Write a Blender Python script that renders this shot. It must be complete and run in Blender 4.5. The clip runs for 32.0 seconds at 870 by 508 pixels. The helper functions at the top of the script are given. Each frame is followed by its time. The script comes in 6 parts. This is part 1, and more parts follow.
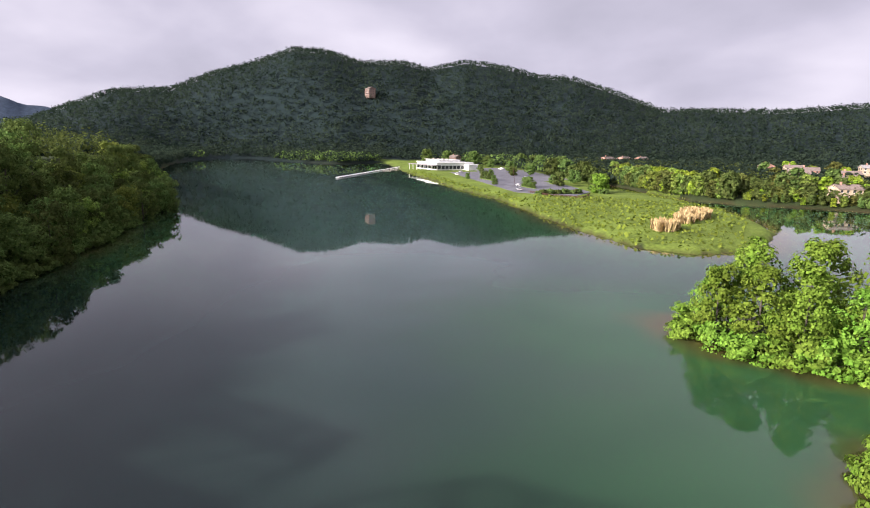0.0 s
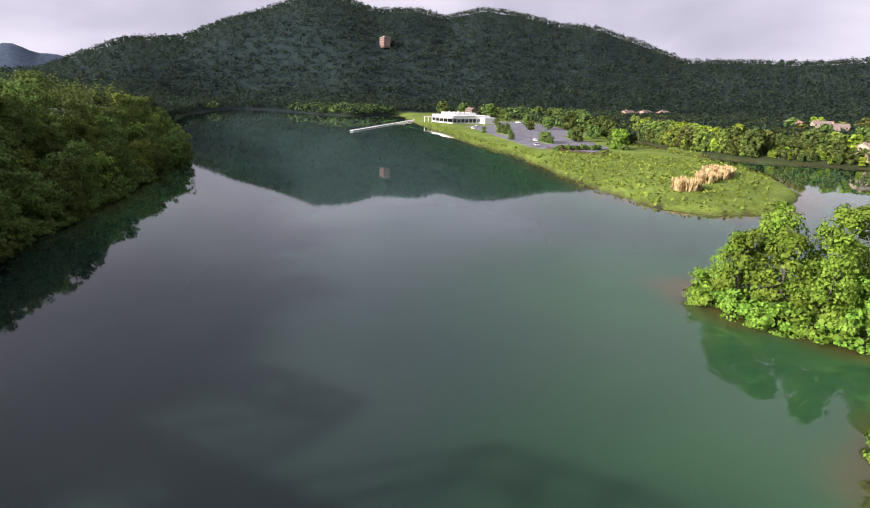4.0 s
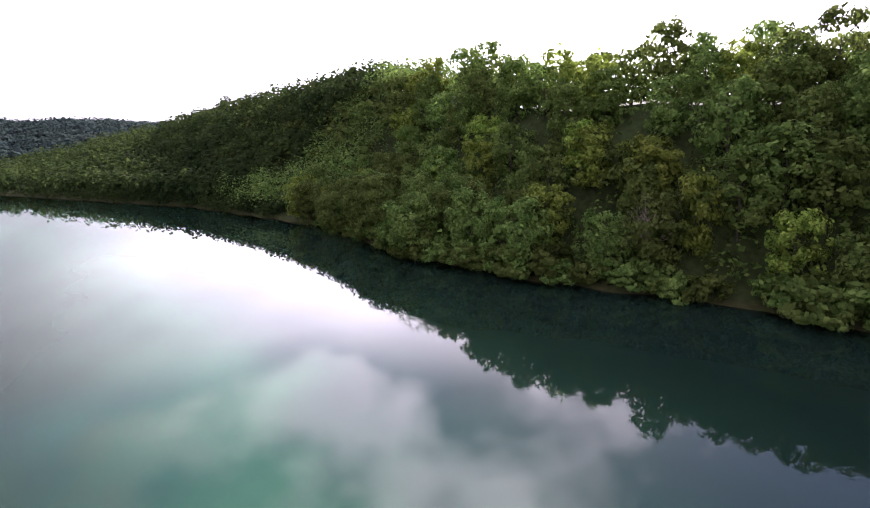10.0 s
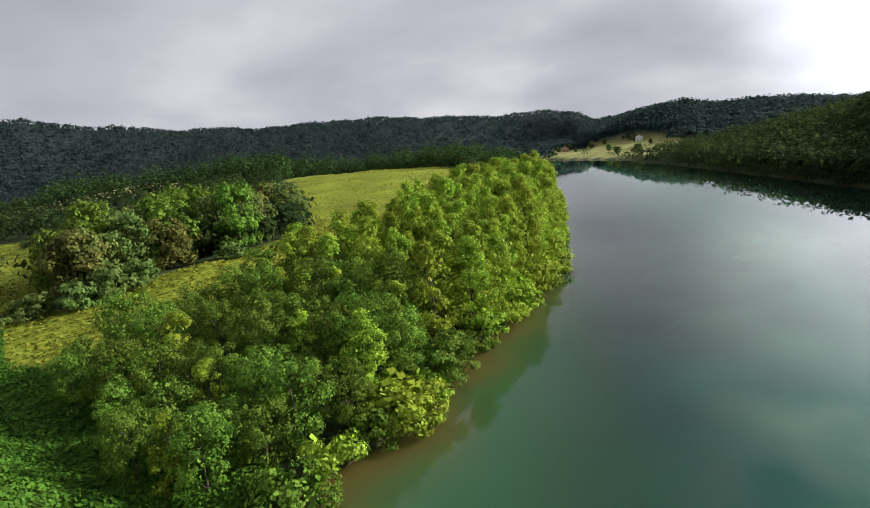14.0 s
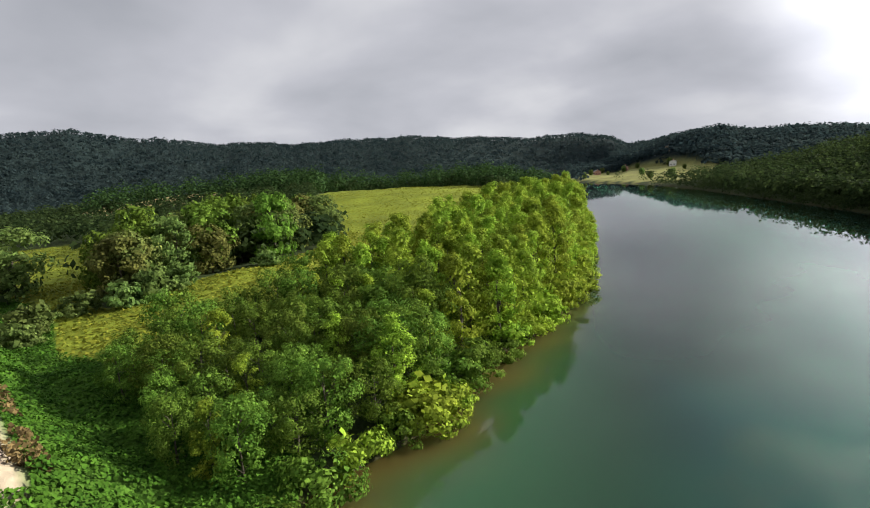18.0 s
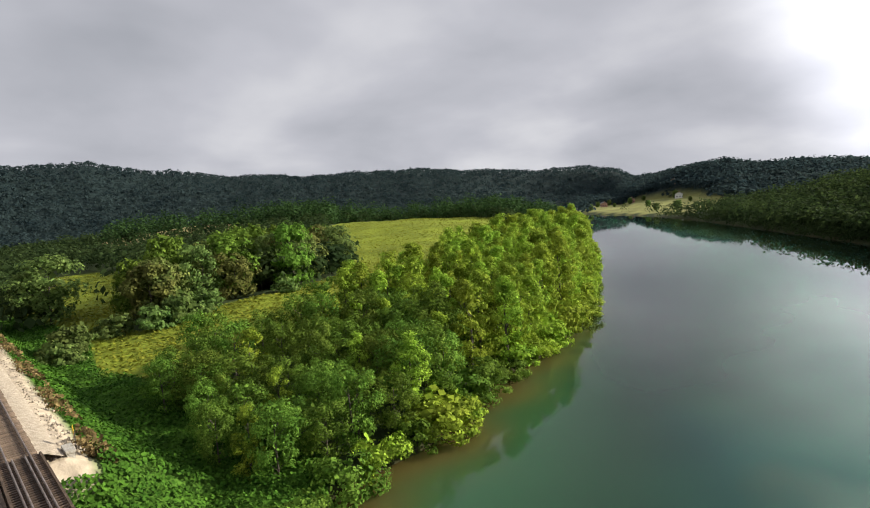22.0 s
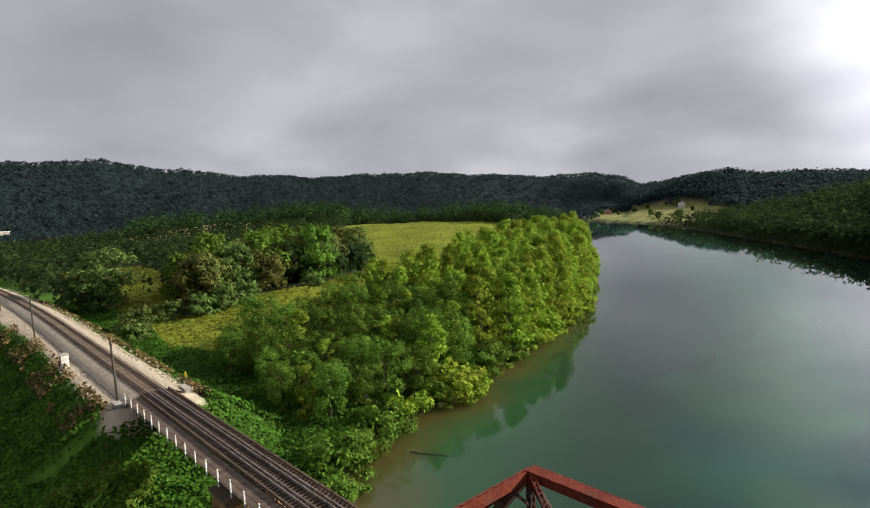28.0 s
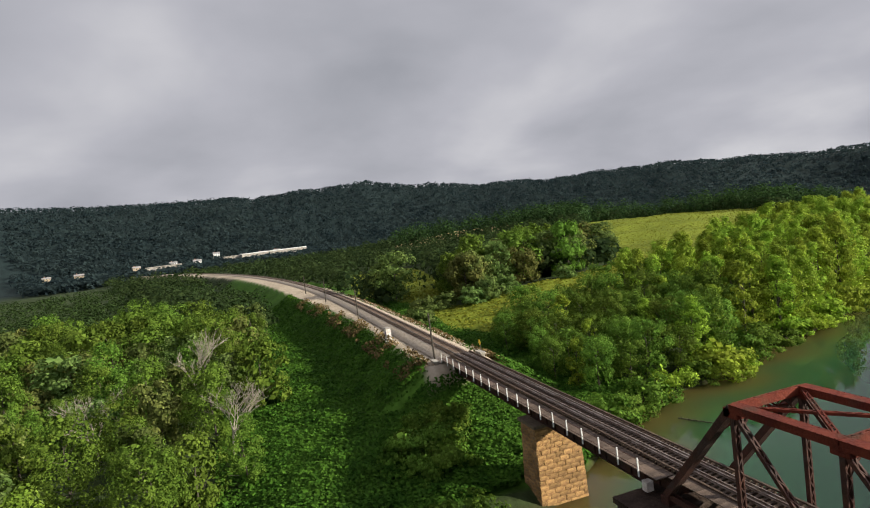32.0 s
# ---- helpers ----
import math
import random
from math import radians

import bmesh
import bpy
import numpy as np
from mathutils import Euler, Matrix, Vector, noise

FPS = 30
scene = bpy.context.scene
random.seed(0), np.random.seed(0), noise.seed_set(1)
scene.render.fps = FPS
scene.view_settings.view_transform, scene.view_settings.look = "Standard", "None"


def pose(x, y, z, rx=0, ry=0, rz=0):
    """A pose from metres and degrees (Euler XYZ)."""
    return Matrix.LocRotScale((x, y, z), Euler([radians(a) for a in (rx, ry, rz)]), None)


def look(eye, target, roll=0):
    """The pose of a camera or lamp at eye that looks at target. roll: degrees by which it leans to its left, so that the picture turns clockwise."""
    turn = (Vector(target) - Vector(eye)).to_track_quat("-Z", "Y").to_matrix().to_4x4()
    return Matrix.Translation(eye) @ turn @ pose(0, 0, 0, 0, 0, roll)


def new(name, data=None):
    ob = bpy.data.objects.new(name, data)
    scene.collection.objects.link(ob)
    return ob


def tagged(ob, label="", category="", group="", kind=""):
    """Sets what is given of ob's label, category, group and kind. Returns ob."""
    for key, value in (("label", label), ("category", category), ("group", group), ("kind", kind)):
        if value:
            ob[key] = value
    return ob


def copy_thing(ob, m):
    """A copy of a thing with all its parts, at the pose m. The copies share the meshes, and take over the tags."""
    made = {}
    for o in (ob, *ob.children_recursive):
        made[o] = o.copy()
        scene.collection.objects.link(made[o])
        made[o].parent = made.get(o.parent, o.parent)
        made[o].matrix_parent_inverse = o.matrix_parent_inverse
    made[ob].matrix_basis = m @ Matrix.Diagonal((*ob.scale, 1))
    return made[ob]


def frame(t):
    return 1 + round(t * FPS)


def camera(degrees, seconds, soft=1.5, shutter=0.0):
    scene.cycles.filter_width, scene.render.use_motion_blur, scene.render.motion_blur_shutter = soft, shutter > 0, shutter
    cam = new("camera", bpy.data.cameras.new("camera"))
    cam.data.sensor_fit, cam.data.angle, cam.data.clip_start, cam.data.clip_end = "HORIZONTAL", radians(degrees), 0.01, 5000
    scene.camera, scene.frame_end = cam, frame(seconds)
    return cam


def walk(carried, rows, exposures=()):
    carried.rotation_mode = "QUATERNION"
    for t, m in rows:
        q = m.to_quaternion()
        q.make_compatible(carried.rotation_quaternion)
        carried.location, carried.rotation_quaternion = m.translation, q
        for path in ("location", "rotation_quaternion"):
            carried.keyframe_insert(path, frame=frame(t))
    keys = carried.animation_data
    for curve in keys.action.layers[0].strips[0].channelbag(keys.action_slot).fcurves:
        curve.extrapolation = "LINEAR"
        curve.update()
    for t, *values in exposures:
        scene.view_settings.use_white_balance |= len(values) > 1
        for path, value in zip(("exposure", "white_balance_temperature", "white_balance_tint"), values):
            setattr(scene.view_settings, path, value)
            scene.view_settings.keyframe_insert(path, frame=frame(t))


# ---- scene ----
# The place: a railway truss bridge over a river bend. +y runs along the bridge to the wooded hill,
# z = 0 is the water. Camera rows: seconds, x, y, z, heading (left of +y), pitch, lean.
cam = camera(75.2, 32.0, soft=1.1)
PATH = [
    (0.0, -5.80, -7.07, 31.65, -62.95, -11.17, 1.34),
    (0.5, -5.63, -7.09, 31.94, -63.37, -11.68, 1.55),
    (1.0, -5.44, -7.10, 32.16, -63.47, -12.64, 1.62),
    (1.5, -5.22, -7.09, 32.31, -63.67, -12.78, 1.26),
    (2.0, -5.00, -7.07, 32.38, -62.82, -15.77, -0.76),
    (2.5, -4.82, -7.01, 32.45, -63.27, -16.57, 0.75),
    (4.5, -4.07, -5.67, 32.75, -59.69, -14.69, 2.68),
    (5.0, -3.57, -5.26, 32.46, -50.12, -11.56, 3.96),
    (5.3, -3.20, -5.04, 32.29, -39.91, -12.73, 4.89),
    (5.5, -2.88, -4.94, 32.23, -31.99, -13.68, 4.91),
    (6.0, -2.32, -4.67, 32.09, -11.83, -11.06, 4.11),
    (6.5, -2.07, -4.33, 31.88, -0.66, -13.02, 1.88),
    (7.0, -1.99, -4.00, 31.75, 2.98, -15.18, -0.24),
    (7.5, -1.94, -3.76, 31.59, 5.45, -15.10, 0.41),
    (8.0, -1.91, -3.50, 31.44, 7.20, -14.70, 0.25),
    (8.5, -2.04, -3.17, 31.19, 16.66, -14.85, 0.17),
    (9.0, -2.32, -2.94, 30.81, 36.31, -15.05, -0.57),
    (9.5, -2.50, -2.98, 30.38, 53.84, -14.49, -1.91),
    (10.0, -2.63, -3.24, 29.99, 72.18, -13.83, -3.43),
    (10.5, -2.72, -3.71, 29.72, 91.19, -13.11, -2.85),
    (11.0, -2.81, -4.14, 29.50, 108.58, -12.97, -3.51),
    (11.5, -3.08, -4.44, 29.33, 125.37, -12.31, -4.01),
    (12.0, -3.34, -4.51, 29.19, 130.61, -11.23, -3.89),
    (12.5, -3.43, -4.52, 29.09, 129.97, -10.86, -4.58),
    (13.0, -3.47, -4.51, 29.03, 131.16, -10.96, -4.17),
    (13.5, -3.48, -4.52, 28.98, 132.90, -10.37, -4.67),
    (14.0, -3.49, -4.53, 28.94, 134.09, -10.77, -5.50),
    (14.5, -3.47, -4.54, 28.87, 133.95, -10.17, -3.15),
    (16.5, -2.64, -3.82, 28.19, 135.68, -8.54, -4.08),
    (17.0, -2.23, -3.51, 28.23, 136.07, -6.50, -3.21),
    (17.5, -1.77, -3.18, 28.27, 136.69, -7.99, -3.93),
    (18.0, -1.25, -2.80, 28.26, 136.79, -8.61, -3.92),
    (18.5, -0.70, -2.37, 28.26, 136.88, -7.49, -3.49),
    (19.0, -0.06, -1.87, 28.27, 136.64, -5.52, -2.54),
    (19.5, 0.61, -1.32, 28.27, 136.55, -6.42, -1.93),
    (20.0, 1.30, -0.73, 28.30, 137.12, -7.70, -2.23),
    (20.5, 2.00, -0.11, 28.34, 137.40, -8.60, -2.85),
    (21.0, 2.73, 0.54, 28.40, 137.25, -7.90, -3.16),
    (21.5, 3.46, 1.20, 28.46, 137.45, -7.50, -3.47),
    (22.0, 4.23, 1.86, 28.50, 137.37, -5.40, -3.80),
    (22.5, 5.05, 2.52, 28.50, 136.98, -6.25, -2.42),
    (23.0, 5.87, 3.19, 28.49, 138.07, -7.53, -3.59),
    (23.5, 6.70, 3.91, 28.48, 138.35, -6.43, -2.98),
    (24.0, 7.58, 4.62, 28.57, 138.11, -6.95, -2.53),
    (24.5, 8.51, 5.37, 28.69, 137.21, -5.92, -2.01),
    (25.0, 9.48, 6.21, 28.85, 136.68, -5.21, -1.12),
    (25.5, 10.48, 7.18, 28.98, 137.74, -4.23, -2.09),
    (27.5, 15.93, 12.07, 29.39, 138.87, -5.60, -3.87),
    (28.0, 17.25, 13.00, 29.34, 137.86, -5.03, -2.61),
    (28.5, 18.57, 13.90, 29.35, 137.16, -3.54, -1.54),
    (29.0, 19.92, 14.88, 29.36, 137.37, -2.49, -2.33),
    (29.5, 21.35, 15.93, 29.34, 137.70, -1.20, -2.54),
    (30.0, 22.68, 16.91, 29.27, 138.75, -2.80, -1.43),
    (30.5, 23.84, 17.77, 29.08, 148.06, -2.27, -5.58),
    (31.0, 24.90, 18.61, 28.91, 155.14, -1.39, -6.88),
    (31.5, 25.83, 19.63, 28.78, 160.93, -1.71, -8.77),
    (32.0, 26.61, 20.93, 28.64, 161.46, -2.94, -6.87),
]
EXPO = [(0.0, 0.7, 6250, 23), (4.5, 0.7, 6250, 23), (5.5, 0.9, 6350, 24), (6.0, 1.15, 6450, 22), (7.0, 2.0, 6550, 39), (8.0, 2.22, 6500, 45), (9.0, 2.8, 6350, 50), (10.0, 1.5, 6400, 29), (11.0, 0.3, 6200, 9), (12.0, 0.5, 6400, 7), (13.0, 0.5, 6450, 7), (25.0, 0.48, 6500, 8), (28.0, 0.25, 6500, 8), (32.0, 0.28, 6500, 9)]
walk(cam, [(t, pose(x, y, z, 90 + p, 0, h) @ pose(0, 0, 0, 0, 0, r)) for t, x, y, z, h, p, r in PATH], EXPO)

# ---------------------------------------------------------------- sky and sun
SUN_AZ, SUN_EL = 60.0, 21.0
world = bpy.data.worlds.new("world")
scene.world = world
world.use_nodes = True


def setup_world():
    nt = world.node_tree
    nt.nodes.clear()
    N, L = nt.nodes.new, nt.links.new
    out, bg = N("ShaderNodeOutputWorld"), N("ShaderNodeBackground")
    sky = N("ShaderNodeTexSky")
    sky.sky_type = "NISHITA"
    sky.sun_disc = False
    sky.sun_elevation, sky.sun_rotation = radians(SUN_EL), radians(-SUN_AZ)
    sky.dust_density = 0.3
    dim = N("ShaderNodeMix")
    dim.data_type = "RGBA"
    dim.blend_type = "MULTIPLY"
    dim.inputs["Factor"].default_value = 1.0
    dim.inputs["B"].default_value = (0.2, 0.2, 0.2, 1)
    L(sky.outputs[0], dim.inputs["A"])
    co = N("ShaderNodeTexCoord")
    sep = N("ShaderNodeSeparateXYZ")
    L(co.outputs["Generated"], sep.inputs[0])
    # flatten the dome to a cloud ceiling: x / (z + 0.12), y / (z + 0.12)
    za = N("ShaderNodeMath")
    za.operation = "ADD"
    za.inputs[1].default_value = 0.34
    zm = N("ShaderNodeMath")
    zm.operation = "MAXIMUM"
    zm.inputs[1].default_value = 0.02
    L(sep.outputs["Z"], zm.inputs[0])
    L(zm.outputs[0], za.inputs[0])
    dx, dy = N("ShaderNodeMath"), N("ShaderNodeMath")
    for d, k in ((dx, "X"), (dy, "Y")):
        d.operation = "DIVIDE"
        L(sep.outputs[k], d.inputs[0])
        L(za.outputs[0], d.inputs[1])
    comb = N("ShaderNodeCombineXYZ")
    L(dx.outputs[0], comb.inputs[0])
    L(dy.outputs[0], comb.inputs[1])
    n1 = N("ShaderNodeTexNoise")
    n1.inputs["Scale"].default_value = 1.35
    n1.inputs["Detail"].default_value = 5.0
    n1.inputs["Roughness"].default_value = 0.45
    n1.inputs["Distortion"].default_value = 0.15
    L(comb.outputs[0], n1.inputs["Vector"])
    ramp = N("ShaderNodeValToRGB")
    e = ramp.color_ramp.elements
    e[0].position, e[0].color = 0.28, (0.44, 0.45, 0.505, 1)
    e[1].position, e[1].color = 0.72, (0.86, 0.85, 0.89, 1)
    m = ramp.color_ramp.elements.new(0.5)
    m.color = (0.605, 0.605, 0.67, 1)
    L(n1.outputs["Fac"], ramp.inputs[0])
    # brighter cloud round the sun
    sx, sy, sz = (-math.sin(radians(SUN_AZ)) * math.cos(radians(SUN_EL)), math.cos(radians(SUN_AZ)) * math.cos(radians(SUN_EL)), math.sin(radians(SUN_EL)))
    dot = N("ShaderNodeVectorMath")
    dot.operation = "DOT_PRODUCT"
    dot.inputs[1].default_value = (sx, sy, sz)
    L(co.outputs["Generated"], dot.inputs[0])
    glow = N("ShaderNodeMapRange")
    glow.interpolation_type = "SMOOTHSTEP"
    glow.inputs["From Min"].default_value, glow.inputs["From Max"].default_value = 0.64, 1.0
    glow.inputs["To Min"].default_value, glow.inputs["To Max"].default_value = 1.0, 5.6
    L(dot.outputs["Value"], glow.inputs["Value"])
    lit = N("ShaderNodeVectorMath")
    lit.operation = "SCALE"
    L(ramp.outputs[0], lit.inputs[0])
    L(glow.outputs[0], lit.inputs["Scale"])
    # gaps of blue high up near the sun side
    gap = N("ShaderNodeMapRange")
    gap.inputs["From Min"].default_value, gap.inputs["From Max"].default_value = 0.47, 0.6
    n2 = N("ShaderNodeTexNoise")
    n2.inputs["Scale"].default_value = 2.1
    n2.inputs["Detail"].default_value = 4.0
    L(comb.outputs[0], n2.inputs["Vector"])
    L(n2.outputs["Fac"], gap.inputs["Value"])
    high = N("ShaderNodeMapRange")
    high.inputs["From Min"].default_value, high.inputs["From Max"].default_value = 0.34, 0.46
    high.inputs["To Min"].default_value, high.inputs["To Max"].default_value = 1.0, 0.0
    L(sep.outputs["Z"], high.inputs["Value"])
    keep = N("ShaderNodeMath")
    keep.operation = "MAXIMUM"
    L(gap.outputs[0], keep.inputs[0])
    L(high.outputs[0], keep.inputs[1])
    away = N("ShaderNodeMapRange")
    away.inputs["From Min"].default_value, away.inputs["From Max"].default_value = 0.6, 0.78
    away.inputs["To Min"].default_value, away.inputs["To Max"].default_value = 1.0, 0.0
    L(dot.outputs["Value"], away.inputs["Value"])
    shut = N("ShaderNodeMath")
    shut.operation = "MAXIMUM"
    L(keep.outputs[0], shut.inputs[0])
    L(away.outputs[0], shut.inputs[1])
    mix = N("ShaderNodeMix")
    mix.data_type = "RGBA"
    L(shut.outputs[0], mix.inputs["Factor"])
    L(dim.outputs["Result"], mix.inputs["A"])
    L(lit.outputs[0], mix.inputs["B"])
    L(mix.outputs["Result"], bg.inputs["Color"])
    bg.inputs["Strength"].default_value = 0.64
    L(bg.outputs[0], out.inputs[0])


setup_world()
sun_data = bpy.data.lights.new("sun", "SUN")
sun_data.energy, sun_data.angle, sun_data.color = 6.5, radians(1.5), (1.0, 0.93, 0.78)
sun = new("sun", sun_data)
sun.matrix_world = look((-math.sin(radians(SUN_AZ)) * 100, math.cos(radians(SUN_AZ)) * 100, math.tan(radians(SUN_EL)) * 100), (0, 0, 0))


# ---------------------------------------------------------------- materials
def surface(name, c1, c2, rough=0.85, scale=1.0, bump=0.3, metal=0.0, c3=None, fine=8.0, rand=0.0, spec=0.3, translucent=0.0, coords="Object", island=0.0):
    """Two-scale noise colour between c1 and c2 (c3: sparse stains), with fine bump; rand: brightness spread per object, island: per piece."""
    m = bpy.data.materials.new(name)
    m.use_nodes = True
    nt = m.node_tree
    N, L = nt.nodes.new, nt.links.new
    b = nt.nodes["Principled BSDF"]
    src = N("ShaderNodeNewGeometry").outputs["Position"] if coords == "World" else N("ShaderNodeTexCoord").outputs[coords]
    n1, n2 = N("ShaderNodeTexNoise"), N("ShaderNodeTexNoise")
    n1.inputs["Scale"].default_value, n1.inputs["Detail"].default_value = scale, 4
    n2.inputs["Scale"].default_value, n2.inputs["Detail"].default_value = scale * fine, 3
    L(src, n1.inputs["Vector"])
    L(src, n2.inputs["Vector"])
    add = N("ShaderNodeMath")
    add.operation = "MULTIPLY_ADD"
    add.inputs[1].default_value = 0.45
    L(n2.outputs["Fac"], add.inputs[0])
    L(n1.outputs["Fac"], add.inputs[2])
    ramp = N("ShaderNodeValToRGB")
    e = ramp.color_ramp.elements
    e[0].position, e[0].color = 0.52, (*c1, 1)
    e[1].position, e[1].color = 0.92, (*c2, 1)
    L(add.outputs[0], ramp.inputs[0])
    col = ramp.outputs[0]
    if c3:
        n3 = N("ShaderNodeTexNoise")
        n3.inputs["Scale"].default_value, n3.inputs["Detail"].default_value = scale * 0.6, 6
        L(src, n3.inputs["Vector"])
        r3 = N("ShaderNodeMapRange")
        r3.inputs["From Min"].default_value, r3.inputs["From Max"].default_value = 0.55, 0.66
        L(n3.outputs["Fac"], r3.inputs["Value"])
        mx = N("ShaderNodeMix")
        mx.data_type = "RGBA"
        L(r3.outputs[0], mx.inputs["Factor"])
        L(col, mx.inputs["A"])
        mx.inputs["B"].default_value = (*c3, 1)
        col = mx.outputs["Result"]
    for kind, amount in (("o", rand), ("i", island)):
        if amount:
            r = N("ShaderNodeObjectInfo").outputs["Random"] if kind == "o" else N("ShaderNodeNewGeometry").outputs["Random Per Island"]
            mr = N("ShaderNodeMapRange")
            mr.inputs["To Min"].default_value, mr.inputs["To Max"].default_value = 1 - amount, 1 + amount
            L(r, mr.inputs["Value"])
            hs = N("ShaderNodeHueSaturation")
            L(mr.outputs[0], hs.inputs["Value"])
            if kind == "o" and translucent:
                mh = N("ShaderNodeMapRange")
                mh.inputs["To Min"].default_value, mh.inputs["To Max"].default_value = 0.485, 0.522
                L(r, mh.inputs["Value"])
                L(mh.outputs[0], hs.inputs["Hue"])
            L(col, hs.inputs["Color"])
            col = hs.outputs[0]
    L(col, b.inputs["Base Color"])
    b.inputs["Roughness"].default_value, b.inputs["Metallic"].default_value = rough, metal
    b.inputs["Specular IOR Level"].default_value = spec
    if bump:
        bp = N("ShaderNodeBump")
        bp.inputs["Strength"].default_value, bp.inputs["Distance"].default_value = bump, 0.3 / scale
        L(n2.outputs["Fac"], bp.inputs["Height"])
        L(bp.outputs[0], b.inputs["Normal"])
    if translucent:
        tr, mxs = N("ShaderNodeBsdfTranslucent"), N("ShaderNodeMixShader")
        L(col, tr.inputs["Color"])
        mxs.inputs[0].default_value = translucent
        L(b.outputs[0], mxs.inputs[1])
        L(tr.outputs[0], mxs.inputs[2])
        L(mxs.outputs[0], nt.nodes["Material Output"].inputs["Surface"])
    return m


def leaf(name, c1, c2, rand=0.25, through_light=0.3, spread=0.4):
    return surface(name, c1, c2, rough=0.85, scale=0.35, bump=0, rand=rand, island=spread, spec=0.06, translucent=through_light, coords="World")


M = {}
M["leaf_bank"] = leaf("sunlit_bank_leaves", (0.135, 0.215, 0.02), (0.31, 0.4, 0.043), 0.2)
M["leaf_grove"] = leaf("grove_leaves", (0.06, 0.112, 0.014), (0.145, 0.22, 0.031), 0.25, 0.35)
M["leaf_hill"] = leaf("hill_leaves", (0.074, 0.122, 0.03), (0.165, 0.22, 0.06), 0.35, 0.45)
M["leaf_pale"] = leaf("pale_hill_leaves", (0.13, 0.2, 0.035), (0.27, 0.33, 0.07), 0.3, 0.45)
M["leaf_lime"] = leaf("lime_leaves", (0.1, 0.19, 0.02), (0.19, 0.29, 0.04))
M["leaf_dark"] = leaf("dark_leaves", (0.017, 0.036, 0.01), (0.042, 0.07, 0.02))
M["leaf_olive"] = leaf("olive_leaves", (0.08, 0.1, 0.025), (0.16, 0.17, 0.045))
M["kudzu"] = leaf("kudzu_leaves", (0.025, 0.066, 0.007), (0.066, 0.136, 0.015), 0.25, 0.18)
M["woods"] = surface("far_woods", (0.019, 0.036, 0.013), (0.05, 0.074, 0.024), rough=0.9, scale=0.06, fine=9, bump=0, island=0.28, spec=0.04, translucent=0.45, coords="World")
# Ridge woods: blue distance haze and cloud shade are mixed into the base colour.
M["woods_far"] = surface("haze_tinted_far_woods", (0.02, 0.034, 0.038), (0.04, 0.059, 0.058), rough=0.9, scale=0.012, fine=7, bump=0, island=0.13, spec=0.03, translucent=0.5, coords="World")
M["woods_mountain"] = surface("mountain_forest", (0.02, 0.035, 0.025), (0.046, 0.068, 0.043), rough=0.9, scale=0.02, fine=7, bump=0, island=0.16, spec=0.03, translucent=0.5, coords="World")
M["bark"] = surface("bark", (0.04, 0.033, 0.024), (0.1, 0.085, 0.065), scale=2.5)
M["deadwood"] = surface("bare_wood", (0.18, 0.16, 0.12), (0.34, 0.3, 0.24), scale=2.5)
M["rust"] = surface("rust_red_paint", (0.088, 0.016, 0.01), (0.165, 0.034, 0.018), rough=0.72, scale=0.9, bump=0.25, c3=(0.085, 0.035, 0.022), spec=0.15, rand=0.2)
M["rust_dark"] = surface("dark_rusted_steel", (0.028, 0.012, 0.009), (0.075, 0.027, 0.017), rough=0.75, scale=1.2, bump=0.3, c3=(0.05, 0.03, 0.025), rand=0.15)
M["lichen"] = surface("lichen_stained_paint", (0.28, 0.1, 0.04), (0.45, 0.38, 0.16), rough=0.8, scale=1.6, bump=0.3, c3=(0.16, 0.05, 0.03))
M["pale"] = surface("bird_stained_paint", (0.5, 0.42, 0.36), (0.75, 0.72, 0.68), rough=0.8, scale=2)
M["tie"] = surface("brown_sleepers", (0.09, 0.062, 0.045), (0.2, 0.145, 0.105), scale=2, bump=0.4, rand=0.3)
M["pasture"] = leaf("pasture_grass", (0.15, 0.18, 0.02), (0.23, 0.24, 0.032), 0.1, 0.3, 0.14)
M["wood"] = surface("weathered_sleepers", (0.042, 0.027, 0.019), (0.115, 0.076, 0.053), scale=2, bump=0.4, rand=0.3)
M["walk"] = surface("walkway_boards", (0.07, 0.048, 0.036), (0.14, 0.1, 0.076), scale=1.5, bump=0.3, rand=0.2)
M["rail"] = surface("worn_rail", (0.16, 0.11, 0.085), (0.38, 0.33, 0.3), rough=0.4, scale=2, metal=0.6, bump=0.1)
M["stone"] = surface("sandstone_blocks", (0.25, 0.135, 0.06), (0.5, 0.3, 0.12), rough=0.9, scale=1.6, bump=0.6, rand=0.3, c3=(0.19, 0.125, 0.075))
M["mortar"] = surface("dark_joints", (0.1, 0.075, 0.05), (0.18, 0.14, 0.1), scale=3)
M["concrete"] = surface("stained_concrete", (0.28, 0.25, 0.21), (0.46, 0.43, 0.38), scale=0.8, bump=0.3, c3=(0.15, 0.13, 0.1))
M["ballast"] = surface("pale_ballast", (0.31, 0.255, 0.19), (0.5, 0.415, 0.325), scale=2.2, fine=10, bump=0.8, coords="World")
